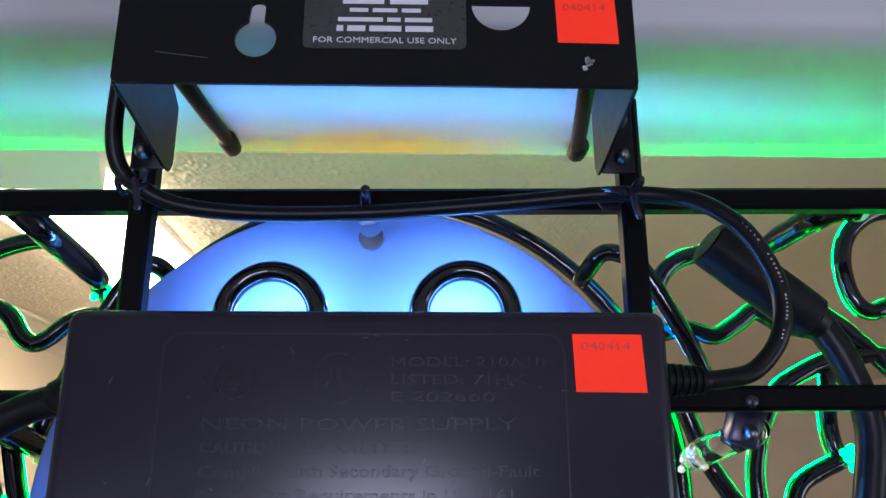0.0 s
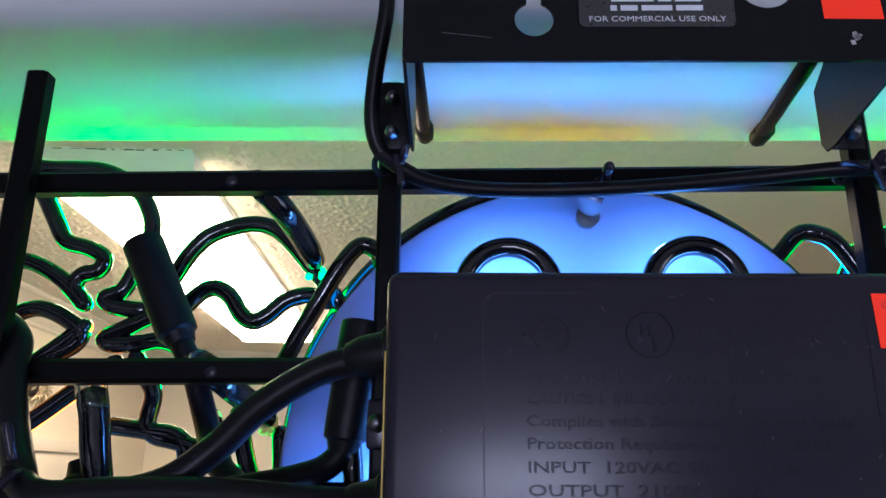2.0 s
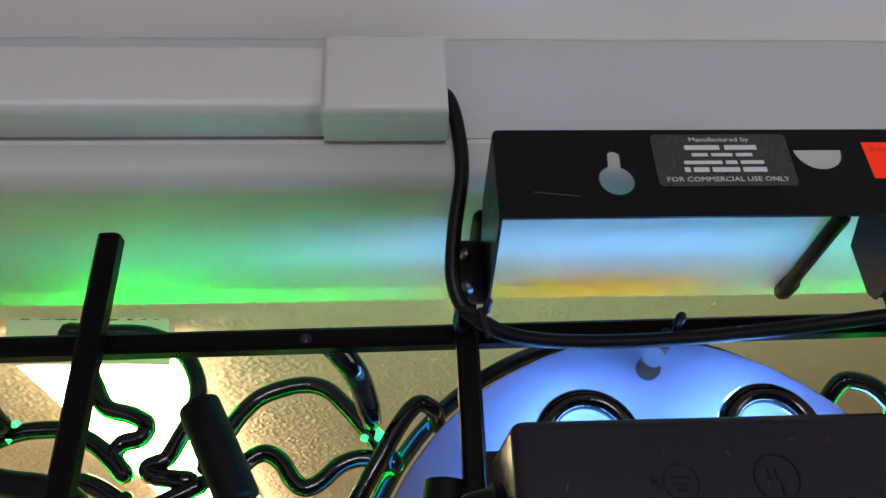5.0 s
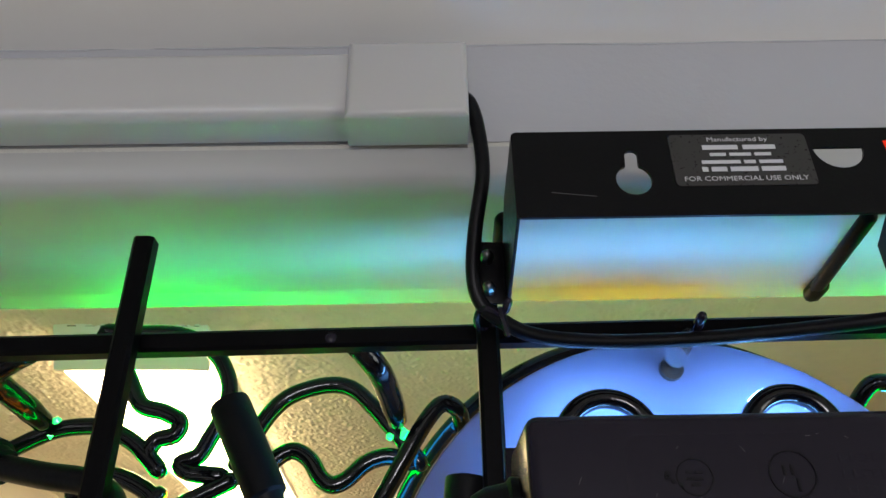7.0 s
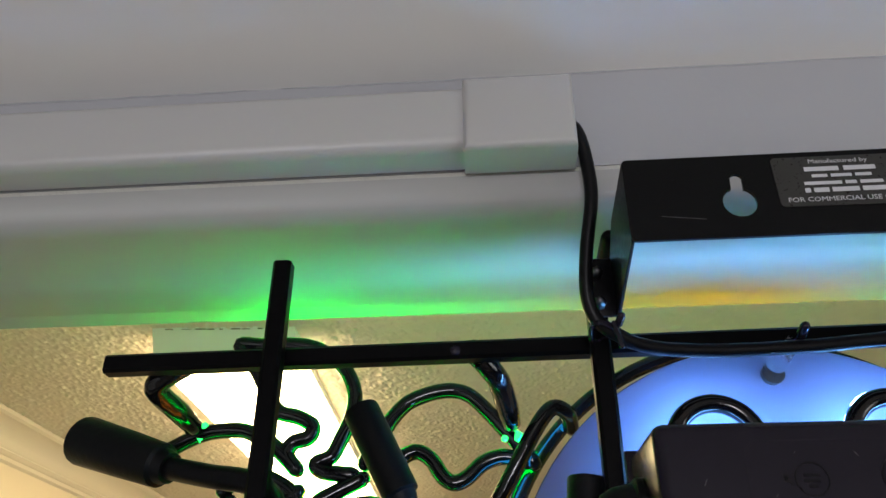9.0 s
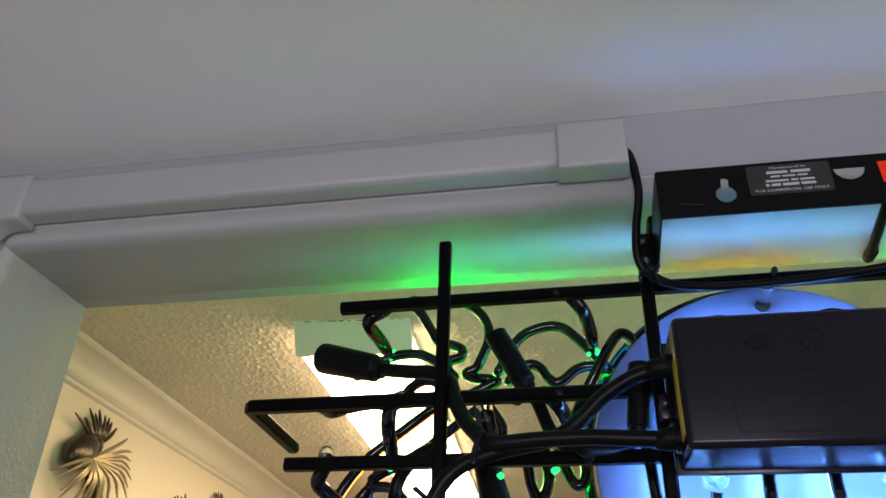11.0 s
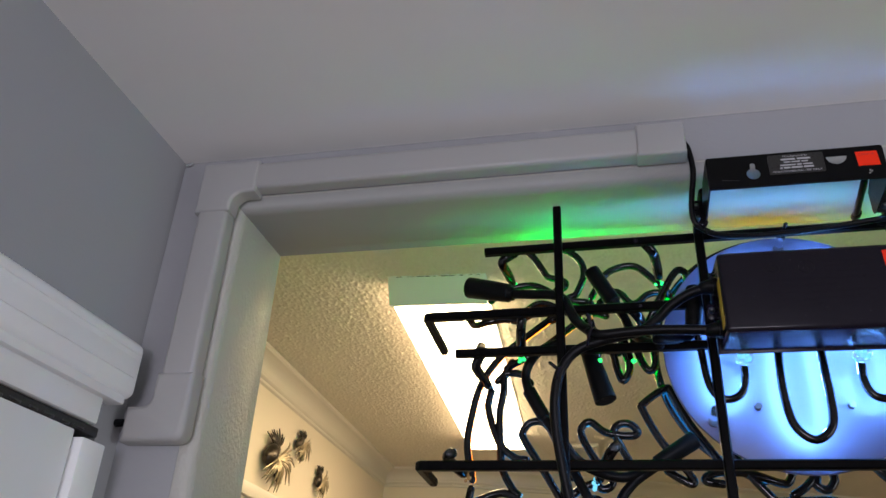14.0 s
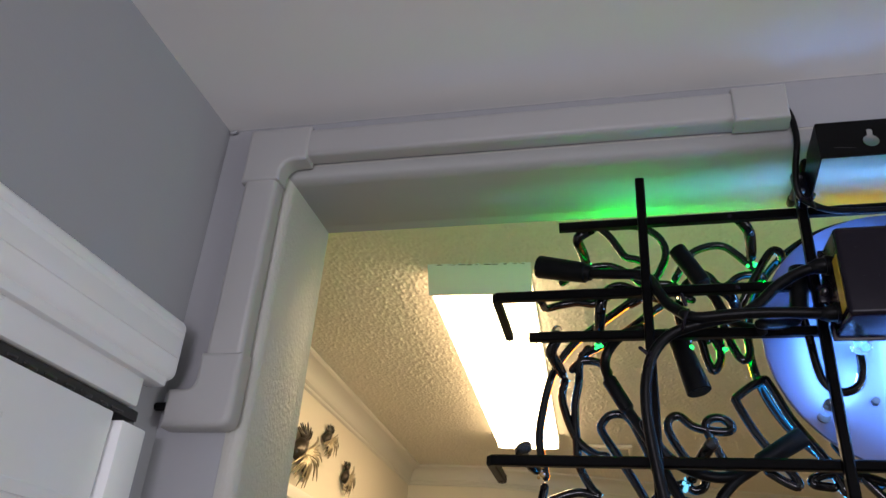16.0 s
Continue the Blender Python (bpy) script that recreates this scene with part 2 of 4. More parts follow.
def plate(name, outlines, y0, y1, material, parent=None, label="", bevel=0.0, res=2):
    """A flat piece that faces along y, from closed outlines in x and z (the later ones are holes)."""
    if bevel and len(outlines) == 1:
        pts = [Vector(q) for q in outlines[0]]
        n = len(pts)
        turn = 1 if sum(pts[k].x * pts[(k + 1) % n].y - pts[(k + 1) % n].x * pts[k].y for k in range(n)) > 0 else -1
        moves = []
        for k in range(n):
            d0, d1 = (pts[k] - pts[k - 1]).normalized(), (pts[(k + 1) % n] - pts[k]).normalized()
            m = Vector((-d0.y - d1.y, d0.x + d1.x)).normalized() * turn
            moves.append(m / max(0.5, m.dot(Vector((-d1.y, d1.x)) * turn)))
        b = bmesh.new()
        levels = [(0.0, y1)] + [(bevel * (1 - math.cos(radians(90 * k / (res + 1)))), y0 + bevel * (1 - math.sin(radians(90 * k / (res + 1))))) for k in range(res + 2)]
        rings = [[b.verts.new((q.x + i * m.x, y, q.y + i * m.y)) for q, m in zip(pts, moves)] for i, y in levels]
        for r0, r1 in zip(rings, rings[1:]):
            for k in range(n):
                b.faces.new((r0[k], r0[(k + 1) % n], r1[(k + 1) % n], r1[k]))
        b.faces.new(rings[0])
        b.faces.new(rings[-1])
        return part(name, b, material, parent, label)
    cu = bpy.data.curves.new(name, "CURVE")
    cu.dimensions, cu.fill_mode = "2D", "BOTH"
    cu.extrude, cu.bevel_depth, cu.bevel_resolution, cu.offset = abs(y1 - y0) / 2 - bevel, bevel, res, -bevel
    for pts in outlines:
        s = cu.splines.new("POLY")
        s.points.add(len(pts) - 1)
        for q, (x, z) in zip(s.points, pts):
            q.co = (x, z, 0, 1)
        s.use_cyclic_u = True
    tmp = bpy.data.objects.new(name, cu)
    scene.collection.objects.link(tmp)
    dg = bpy.context.evaluated_depsgraph_get()
    mesh = bpy.data.meshes.new_from_object(tmp.evaluated_get(dg))
    bpy.data.objects.remove(tmp)
    mesh.transform(pose(0, (y0 + y1) / 2, 0, 90, 0, 0))
    b = bmesh.new()
    b.from_mesh(mesh)
    bmesh.ops.remove_doubles(b, verts=b.verts, dist=0.00001)
    b.to_mesh(mesh)
    b.free()
    mesh.name = name
    mesh.materials.clear()
    mesh.materials.append(material)
    mesh.shade_smooth()
    mesh.set_sharp_from_angle(angle=radians(40))
    return mesh_object(name, mesh, parent, label)


def lettering(name, text, x, z, y, height, material, parent, width=None, depth=0.00012, label="", align="CENTER", weight=0.0, edge=0.0):
    """Letters in the built-in font that face south; height is that of a capital."""
    cu = bpy.data.curves.new(name, "FONT")
    cu.body, cu.size, cu.align_x, cu.extrude, cu.offset = text, height / 0.73, align, depth, weight * height
    cu.resolution_u, cu.bevel_depth, cu.bevel_resolution = 2, edge, 0
    tmp = bpy.data.objects.new(name, cu)
    scene.collection.objects.link(tmp)
    bpy.context.view_layer.update()
    k = width / tmp.dimensions.x if width else 1
    dg = bpy.context.evaluated_depsgraph_get()
    mesh = bpy.data.meshes.new_from_object(tmp.evaluated_get(dg))
    bpy.data.objects.remove(tmp)
    mesh.transform(pose(x, y, z, 90, 0, 0) @ Matrix.Diagonal((k, 1, 1, 1)))
    mesh.shade_flat()
    mesh.materials.clear()
    mesh.materials.append(material)
    return mesh_object(name, mesh, parent, label)


def rounded(x0, x1, z0, z1, r, n=5):
    out = []
    for cx, cz, a in ((x1 - r, z1 - r, 0), (x0 + r, z1 - r, 90), (x0 + r, z0 + r, 180), (x1 - r, z0 + r, 270)):
        for k in range(n + 1):
            t = radians(a + 90 * k / n)
            out.append((cx + r * math.cos(t), cz + r * math.sin(t)))
    return out


def arc(cx, cz, r, a0, a1, n=12):
    return [(cx + r * math.cos(radians(a0 + (a1 - a0) * k / n)), cz + r * math.sin(radians(a0 + (a1 - a0) * k / n))) for k in range(n + 1)]


def structure(ob, label="", category=""):
    return tagged(ob, label, category, kind="structure")


# ---------------- the shell ----------------
WALL_Y0, WALL_Y1 = 0.268, 0.380
CEIL = 2.29
SOFFIT = 2.219
JAMB = -0.598
wall_north = plate("wall_north", [[(-1.25, 0.0), (2.6, 0.0), (2.6, 2.7), (-1.25, 2.7)],
                               [(JAMB, 1.02), (1.25, 1.02), (1.25, SOFFIT), (JAMB, SOFFIT)]], WALL_Y0, WALL_Y1, OPENING, bevel=0.015, res=4)
# the soffit is rolled smooth and shaded darker, the jamb keeps its orange-peel texture
wall_north.data.materials.append(SOFFIT_SHADED)
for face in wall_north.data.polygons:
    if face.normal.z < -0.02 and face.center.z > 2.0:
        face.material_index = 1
structure(wall_north, "painted drywall wall with a rounded wide opening", "wall")
# square-edged drywall layer on the far room's side
wall_back = plate("wall_north_back", [[(-1.25, 0.0), (2.6, 0.0), (2.6, 2.7), (-1.25, 2.7)],
                                    [(JAMB, 1.02), (1.25, 1.02), (1.25, SOFFIT), (JAMB, SOFFIT)]], WALL_Y1 - 0.015, WALL_Y1 + 0.0005, OPENING)
wall_back.data.materials.append(SOFFIT_SHADED)
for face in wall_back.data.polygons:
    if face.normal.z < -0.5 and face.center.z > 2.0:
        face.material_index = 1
structure(wall_back, "square-edged painted back of the opening wall", "wall")
# grey paint on the near room's face of that wall
structure(plate("wall_north_paint", [[(-0.683, 0.0), (2.45, 0.0), (2.45, CEIL), (-0.683, CEIL)],
                                     [(JAMB - 0.016, 1.004), (1.266, 1.004), (1.266, SOFFIT + 0.017), (JAMB - 0.016, SOFFIT + 0.017)]],
                WALL_Y0 - 0.0006, WALL_Y0 - 0.0002, GREY_WALL), "pale grey painted wall face round the opening", "wall")

bm = bmesh.new()
block(bm, (-0.80, -2.6, CEIL), (2.6, WALL_Y0, CEIL + 0.1))
structure(part("ceiling", bm, CEILING, smooth=False), "smooth off-white painted ceiling", "ceiling")
bm = bmesh.new()
block(bm, (-1.3, -2.6, -0.1), (2.7, 4.2, 0.0))
structure(part("floor", bm, FLOOR, smooth=False), "brown floor", "floor")
DOOR_TOP = 1.958
bm = bmesh.new()
block(bm, (-0.80, -2.6, DOOR_TOP), (-0.683, WALL_Y0, CEIL))
block(bm, (-0.80, 0.232, 0.0), (-0.683, WALL_Y0, DOOR_TOP))
block(bm, (-0.80, -2.6, 0.0), (-0.683, -0.72, DOOR_TOP))
structure(part("wall_west", bm, GREY_WALL, smooth=False), "grey painted wall with a white cased door", "wall")
bm = bmesh.new()
block(bm, (2.45, -2.6, 0.0), (2.6, WALL_Y0, 0.58))
block(bm, (2.45, -2.6, 2.02), (2.6, WALL_Y0, CEIL))
block(bm, (2.45, -2.6, 0.58), (2.6, -1.92, 2.02))
block(bm, (2.45, -0.38, 0.58), (2.6, WALL_Y0, 2.02))
structure(part("wall_east", bm, GREY_WALL, smooth=False), "plain grey unseen wall with an added wide window", "wall")
structure(plate("wall_south", [[(-0.80, 0.0), (2.6, 0.0), (2.6, CEIL), (-0.80, CEIL)], [(-0.53, 1.52), (0.29, 1.52), (0.29, 1.92), (-0.53, 1.92)]], -2.6, -2.5, GREY_WALL),
          "plain grey wall with a low wide window", "wall")

# caulked joint between ceiling and walls
bm = bmesh.new()
line = [Vector((-0.683 + 0.0135 * k, WALL_Y0 - 0.0005, CEIL - 0.0002 + 0.0014 * noise.noise((k * 0.3, 5, 0)))) for k in range(80)]
sweep(bm, line, 0.0007, 6)
sweep(bm, [Vector((-0.679, WALL_Y0 - 0.004, CEIL - 0.004)), Vector((-0.674, WALL_Y0 - 0.004, CEIL - 0.003))], 0.0022, 6)
structure(part("caulk_joint", bm, GREY_WALL), "uneven grey caulk along the ceiling corner", "trim")

# ---------------- far room ----------------
FAR_CEIL = 2.477
FAR_TURN = Matrix.Translation((-1.06, 1.34, 0)) @ pose(0, 0, 0, 0, 0, 1.8) @ Matrix.Translation((1.06, -1.34, 0))
nx, ny = 560, 820
xs, ys = np.linspace(-1.20, 0.30, nx), np.linspace(0.34, 2.90, ny)
gx, gy = np.meshgrid(xs, ys)
rng = np.random.RandomState(4)
bumps = rng.rand(ny, nx)
soft = 0.5 * bumps + 0.25 * np.roll(bumps, 1, 0) + 0.25 * np.roll(bumps, 1, 1)
gz = FAR_CEIL - 0.0095 * np.clip(soft - 0.48, 0, 1)
verts = np.stack([gx, gy, gz], -1).reshape(-1, 3)
idx = np.arange(nx * ny).reshape(ny, nx)
quads = np.stack([idx[:-1, :-1], idx[1:, :-1], idx[1:, 1:], idx[:-1, 1:]], -1).reshape(-1, 4)
mesh = bpy.data.meshes.new("ceiling_far")
mesh.from_pydata(verts.tolist(), [], quads.tolist())
mesh.materials.append(POPCORN)
mesh.shade_smooth()
structure(new("ceiling_far", mesh), "textured popcorn plaster ceiling in warm light", "ceiling")
bm = bmesh.new()
block(bm, (-1.4, 0.30, FAR_CEIL + 0.004), (2.7, 4.2, FAR_CEIL + 0.1))
block(bm, (0.295, 0.383, FAR_CEIL - 0.001), (2.7, 4.2, FAR_CEIL + 0.01))
block(bm, (-1.4, 2.89, FAR_CEIL - 0.001), (0.295, 4.2, FAR_CEIL + 0.01))
structure(part("ceiling_deck", bm, POPCORN, smooth=False), "plain upper ceiling", "ceiling")
FAR_X = -1.105
bm = bmesh.new()
block(bm, (FAR_X - 0.1, 0.25, 0), (FAR_X, 2.95, FAR_CEIL + 0.05), m=FAR_TURN)
structure(part("wall_far_west", bm, CREAM, smooth=False), "cream painted wall with crown moulding", "wall")
bm = bmesh.new()
block(bm, (FAR_X - 0.1, 2.72, 0), (-0.80, 2.82, FAR_CEIL + 0.05), m=FAR_TURN)
structure(part("wall_far_north", bm, CREAM, smooth=False), "cream painted far wall", "wall")
bm = bmesh.new()
block(bm, (0, 0, 0), (3.2, 0.1, FAR_CEIL + 0.05), m=FAR_TURN @ pose(-0.80, 2.72, 0, 0, 0, 18))
structure(part("wall_far_return", bm, CREAM, smooth=False), "cream painted wall that turns away", "wall")
bm = bmesh.new()
block(bm, (2.2, 0.383, 0), (2.3, 4.2, FAR_CEIL + 0.05))
structure(part("wall_far_east", bm, CREAM, smooth=False), "plain cream wall", "wall")


def crown(name, m, length, label):
    """Crown moulding: a stepped and coved profile along its own x axis, against a wall at y = 0 and a ceiling at z = 0."""
    prof = [(0, 0), (-0.052, 0), (-0.052, -0.007), (-0.047, -0.011)]
    prof += [(-0.047 + 0.034 * math.sin(radians(a)), -0.047 + 0.036 * math.cos(radians(a))) for a in range(0, 91, 15)]
    prof += [(-0.011, -0.052), (-0.014, -0.055), (-0.011, -0.061), (-0.007, -0.063), (-0.007, -0.070), (0, -0.074)]
    b = bmesh.new()
    ends = [[b.verts.new(m @ Vector((x, y, z))) for y, z in prof] for x in (0, length)]
    for k in range(len(prof)):
        j = (k + 1) % len(prof)
        b.faces.new((ends[0][k], ends[0][j], ends[1][j], ends[1][k]))
    b.faces.new(ends[0])
    b.faces.new(ends[1])
    return structure(part(name, b, CROWN), label, "trim")


TOP = FAR_CEIL - 0.001
crown("crown_west", FAR_TURN @ pose(FAR_X, 0.39, TOP, 0, 0, 90), 2.33, "cream crown moulding with a coved profile")
crown("crown_north", FAR_TURN @ pose(FAR_X, 2.72, TOP), 0.305, "cream crown moulding on the far wall")
crown("crown_return", FAR_TURN @ pose(-0.80, 2.72, TOP, 0, 0, 18) @ pose(-0.018, 0.001, 0), 2.6, "cream crown moulding on the turned wall")
bm = bmesh.new()
block(bm, (FAR_X, 0.9, 2.11), (FAR_X + 0.03, 2.2, 2.142), 0.004, m=FAR_TURN)
block(bm, (FAR_X, 0.9, 2.03), (FAR_X + 0.018, 2.2, 2.11), 0.003, m=FAR_TURN)
structure(part("door_head_trim", bm, CROWN), "cream wooden head trim over a doorway", "trim")

# ceiling light in the far room
lamp = thing("ceiling_light", (-0.57, 1.6, FAR_CEIL), "long fluorescent ceiling light with a glowing warm diffuser", "ceiling light")
LM = pose(-0.5665, 1.596, 0, 0, 0, 2.65)
bm = bmesh.new()
block(bm, (-0.100, -0.604, 2.462), (0.100, 0.604, FAR_CEIL), 0.003, m=LM)
south = [bm.verts.new(LM @ Vector((x, y, z))) for x in (-0.1025, 0.1025) for y, z in ((-0.607, 2.425), (-0.639, 2.4768), (-0.599, 2.4768), (-0.599, 2.425))]
bm.faces.new(south[3::-1])
bm.faces.new(south[4:])
for k in range(4):
    bm.faces.new((south[k], south[(k + 1) % 4], south[4 + (k + 1) % 4], south[4 + k]))
bmesh.ops.recalc_face_normals(bm, faces=bm.faces)
block(bm, (-0.1025, 0.601, 2.425), (0.1025, 0.607, 2.474), 0.002, m=LM)
part("housing", bm, TRIM, lamp, "white metal end caps and back")
bm = bmesh.new()
prof = [(-0.100, 2.463), (-0.1005, 2.436), (-0.094, 2.427), (-0.08, 2.424), (0.08, 2.424), (0.094, 2.427), (0.1005, 2.436), (0.100, 2.463)]
ends = [[bm.verts.new(LM @ Vector((x, y, z))) for x, z in prof] for y in (-0.6005, 0.6005)]
for k in range(7):
    f = bm.faces.new((ends[0][k], ends[0][k + 1], ends[1][k + 1], ends[1][k]))
    f.material_index = 1 if k in (0, 6) else 0
part("diffuser", bm, [DIFFUSER, DIFFUSER_EDGE], lamp, "glowing warm white acrylic diffuser")

# shade of the broken gap, drawn as small dark boxes on the cap
bm = bmesh.new()
rnd = random.Random(5)
x = -0.084
while x < 0.086:
    w = rnd.uniform(0.004, 0.016)
    block(bm, (x, -0.6385, 2.4737 + rnd.uniform(-0.0004, 0.0004)), (x + w, -0.6355, 2.4743 + rnd.uniform(-0.0002, 0.0005)), m=LM)
    x += w + rnd.uniform(0.001, 0.013)
part("gap", bm, GAP_SHADE, lamp, "dark dashes for the shaded gap along the end cap", smooth=False)

# ceiling vent in the far room
vent = thing("ceiling_vent", (-0.33, 2.43, FAR_CEIL - 0.004), "small white slatted vent set in the textured ceiling", "vent")
bm = bmesh.new()
for lo, hi in (((-0.075, -0.11), (0.075, -0.098)), ((-0.075, 0.098), (0.075, 0.11)), ((-0.075, -0.098), (-0.062, 0.098)), ((0.062, -0.098), (0.075, 0.098))):
    block(bm, (lo[0] - 0.33, lo[1] + 2.43, 2.462), (hi[0] - 0.33, hi[1] + 2.43, FAR_CEIL - 0.003), 0.001)
part("frame", bm, CROWN, vent)
for k in range(8):
    bm = bmesh.new()
    block(bm, (-0.062, -0.009, -0.0012), (0.062, 0.009, 0.0012), 0.0005, 1, m=pose(-0.33, 2.43 - 0.085 + 0.0243 * k, 2.467, 35, 0, 0))
    part("slat", bm, CROWN, vent)


def wall_fish(y, z, size, seed, lean):
    """A fan-finned metal sculpture: a domed body, a raised crest above, long curved rays in front and a tail."""
    rnd = random.Random(seed)
    # local: x along the wall, z up, y away from the wall
    m = FAR_TURN @ Matrix.Translation((FAR_X, y, z)) @ pose(0, 0, 0, 0, 0, -90) @ Matrix.Diagonal((-1.55 * size, size, size, 1)) @ pose(0, 0, 0, 0, lean, 0)
    fish = thing("wall_sculpture", m @ Vector((0, 0, 0)), "", "wall sculpture", "metal sculptures on the cream wall")

    def piece(name, b, material, label=""):
        bmesh.ops.transform(b, matrix=m, verts=b.verts)
        return part(name, b, material, fish, label)

    b = bmesh.new()
    bmesh.ops.create_uvsphere(b, u_segments=16, v_segments=10, radius=0.5, matrix=pose(-0.22, 0.16, 0.02, 0, 25, 0) @ Matrix.Diagonal((0.30, 0.26, 0.52, 1)))
    for v in b.verts:
        v.co.x += 0.10 * max(0.0, -v.co.z)
    piece("body", b, BRASS, "dark polished metal body")
    b = bmesh.new()
    bmesh.ops.create_uvsphere(b, u_segments=12, v_segments=8, radius=0.5, matrix=pose(-0.08, 0.12, 0.18, 0, 20, 0) @ Matrix.Diagonal((0.26, 0.2, 0.32, 1)))
    piece("shoulder", b, BRASS)
    for k in range(9):
        b = bmesh.new()
        a = radians(60 + 11 * k + rnd.uniform(-3, 3))
        r = rnd.uniform(0.44, 0.58)
        p0 = Vector((-0.02, 0.08, 0.18))
        tip = p0 + Vector((math.cos(a) * r * 0.75, 0.04, math.sin(a) * r * 0.8))
        sweep(b, glide([p0, (p0 + tip) / 2 + Vector((0, 0.05, 0)), tip], 3), [0.030, 0.028, 0.026, 0.024, 0.022, 0.018, 0.010], 5)
        piece("crest_ray", b, BRASS)
    for k in range(5):
        b = bmesh.new()
        a = radians(-60 - 14 * k)
        p0 = Vector((0.1, 0.06, -0.15))
        tip = p0 + Vector((math.cos(a) * 0.1 + 0.15, 0.03, math.sin(a) * 0.26 + 0.02))
        sweep(b, [p0, (p0 + tip) / 2, tip], [0.05, 0.06, 0.03], 6)
        piece("tail_fin", b, BRASS)
    for k in range(18):
        b = bmesh.new()
        a = radians(50 - 11.5 * k + rnd.uniform(-3, 3))
        r = rnd.uniform(0.54, 0.68)
        p0 = Vector((-0.10, 0.22, -0.01))
        tip = p0 + Vector((math.cos(a) * r * (1.05 if k < 9 else 0.75), -0.03 - 0.04 * rnd.random(), math.sin(a) * r))
        bend = (p0 + tip) / 2 + Vector((0, 0.10, 0.05))
        sweep(b, glide([p0, bend, tip], 3), [0.016, 0.020, 0.022, 0.021, 0.019, 0.015, 0.006], 5)
        piece("fin_ray", b, BRASS_PALE)
    b = bmesh.new()
    sweep(b, [Vector((0, -0.02, 0)), Vector((0, 0.12, 0))], 0.08, 8, False)
    piece("mount", b, BRASS)
    return fish


tagged(wall_fish(1.125, 2.287, 0.155, 11, 4), "large bronze fan-finned metal sculpture near the wall opening")
tagged(wall_fish(1.525, 2.235, 0.132, 3, 0), "large bronze fan-finned metal sculpture hung on the cream wall")
tagged(wall_fish(1.715, 2.318, 0.082, 5, 8), "small bronze fan-finned metal sculpture below the crown moulding")
tagged(wall_fish(1.915, 2.256, 0.084, 8, -10), "small bronze fan-finned metal sculpture on the cream wall")

# ---------------- cased door on the west wall ----------------
door = structure(thing("door_1", (-0.72, -0.24, 0.0), "white panelled door under a stepped white head casing", "door"))
bm = bmesh.new()
block(bm, (-0.683, -0.95, 1.990), (-0.660, 0.247, 2.048), 0.009, 4)
block(bm, (-0.683, -0.95, 2.010), (-0.6585, 0.236, 2.0285), 0.0012)
block(bm, (-0.683, -0.95, 2.034), (-0.6590, 0.238, 2.0405), 0.0012)
block(bm, (-0.683, -0.95, 1.983), (-0.6635, 0.236, 1.9925), 0.002)
block(bm, (-0.683, -0.95, 1.958), (-0.6715, 0.216, 1.986), 0.003)
part("head_casing", bm, TRIM, door, "stepped glossy white head casing")
# near-black block stands for the shade in the gap over the door
bm = bmesh.new()
block(bm, (-0.715, -0.72, 1.9485), (-0.6765, 0.226, 1.9575), 0.001)
part("track", bm, DARK_GAP, door, "dark strip for the shaded gap, with a worn metal track")
bm = bmesh.new()
for k in range(7):
    sweep(bm, [Vector((-0.6755, 0.06 + 0.021 * k + 0.01 * random.random(), 1.9505)), Vector((-0.6750, 0.075 + 0.021 * k, 1.949 + 0.002 * random.random()))], 0.0016, 6)
part("latch", bm, STEEL, door, "worn bright metal bits in the track")
bm = bmesh.new()
block(bm, (-0.715, -0.72, 0.01), (-0.6745, 0.192, 1.9480), 0.002)
part("door_leaf", bm, TRIM, door, "plain white door leaf")
bm = bmesh.new()
block(bm, (-0.676, -0.70, 1.866), (-0.6715, 0.192, 1.876), 0.002)
part("panel_bead", bm, TRIM, door)
bm = bmesh.new()
block(bm, (-0.715, 0.195, 0.0), (-0.6665, 0.229, 1.942), 0.002)
part("jamb", bm, TRIM, door, "white door jamb")

# ---------------- cable raceway ----------------
race = thing("cable_raceway", (-0.4, WALL_Y0, 2.25), "white plastic cable raceway with elbow and end covers on the wall", "cable raceway")
RB = WALL_Y0 - 0.0030
RF = RB - 0.0175
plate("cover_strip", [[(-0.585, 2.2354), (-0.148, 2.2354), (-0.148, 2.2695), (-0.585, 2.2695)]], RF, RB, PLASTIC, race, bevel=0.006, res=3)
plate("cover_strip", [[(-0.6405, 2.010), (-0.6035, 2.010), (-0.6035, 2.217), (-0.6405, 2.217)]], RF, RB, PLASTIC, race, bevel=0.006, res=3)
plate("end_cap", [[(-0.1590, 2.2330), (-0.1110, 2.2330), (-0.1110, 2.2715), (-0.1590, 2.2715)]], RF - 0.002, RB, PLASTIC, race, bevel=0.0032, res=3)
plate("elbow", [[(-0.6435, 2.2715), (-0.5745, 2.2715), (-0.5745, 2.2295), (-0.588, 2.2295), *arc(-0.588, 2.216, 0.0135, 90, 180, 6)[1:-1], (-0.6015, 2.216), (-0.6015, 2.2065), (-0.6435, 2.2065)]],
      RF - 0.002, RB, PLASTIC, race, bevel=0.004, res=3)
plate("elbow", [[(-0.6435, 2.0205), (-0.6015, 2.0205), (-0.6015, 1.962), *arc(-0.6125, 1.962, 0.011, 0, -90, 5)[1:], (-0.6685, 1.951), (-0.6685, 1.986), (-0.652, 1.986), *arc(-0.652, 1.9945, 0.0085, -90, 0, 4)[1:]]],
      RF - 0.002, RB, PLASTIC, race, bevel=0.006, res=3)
bm = bmesh.new()
sweep(bm, [Vector((-0.682, RB - 0.008, 1.972)), Vector((-0.667, RB - 0.008, 1.972))], 0.004, 8)
part("cord_stub", bm, CORD, race, "black cord that leaves the raceway")

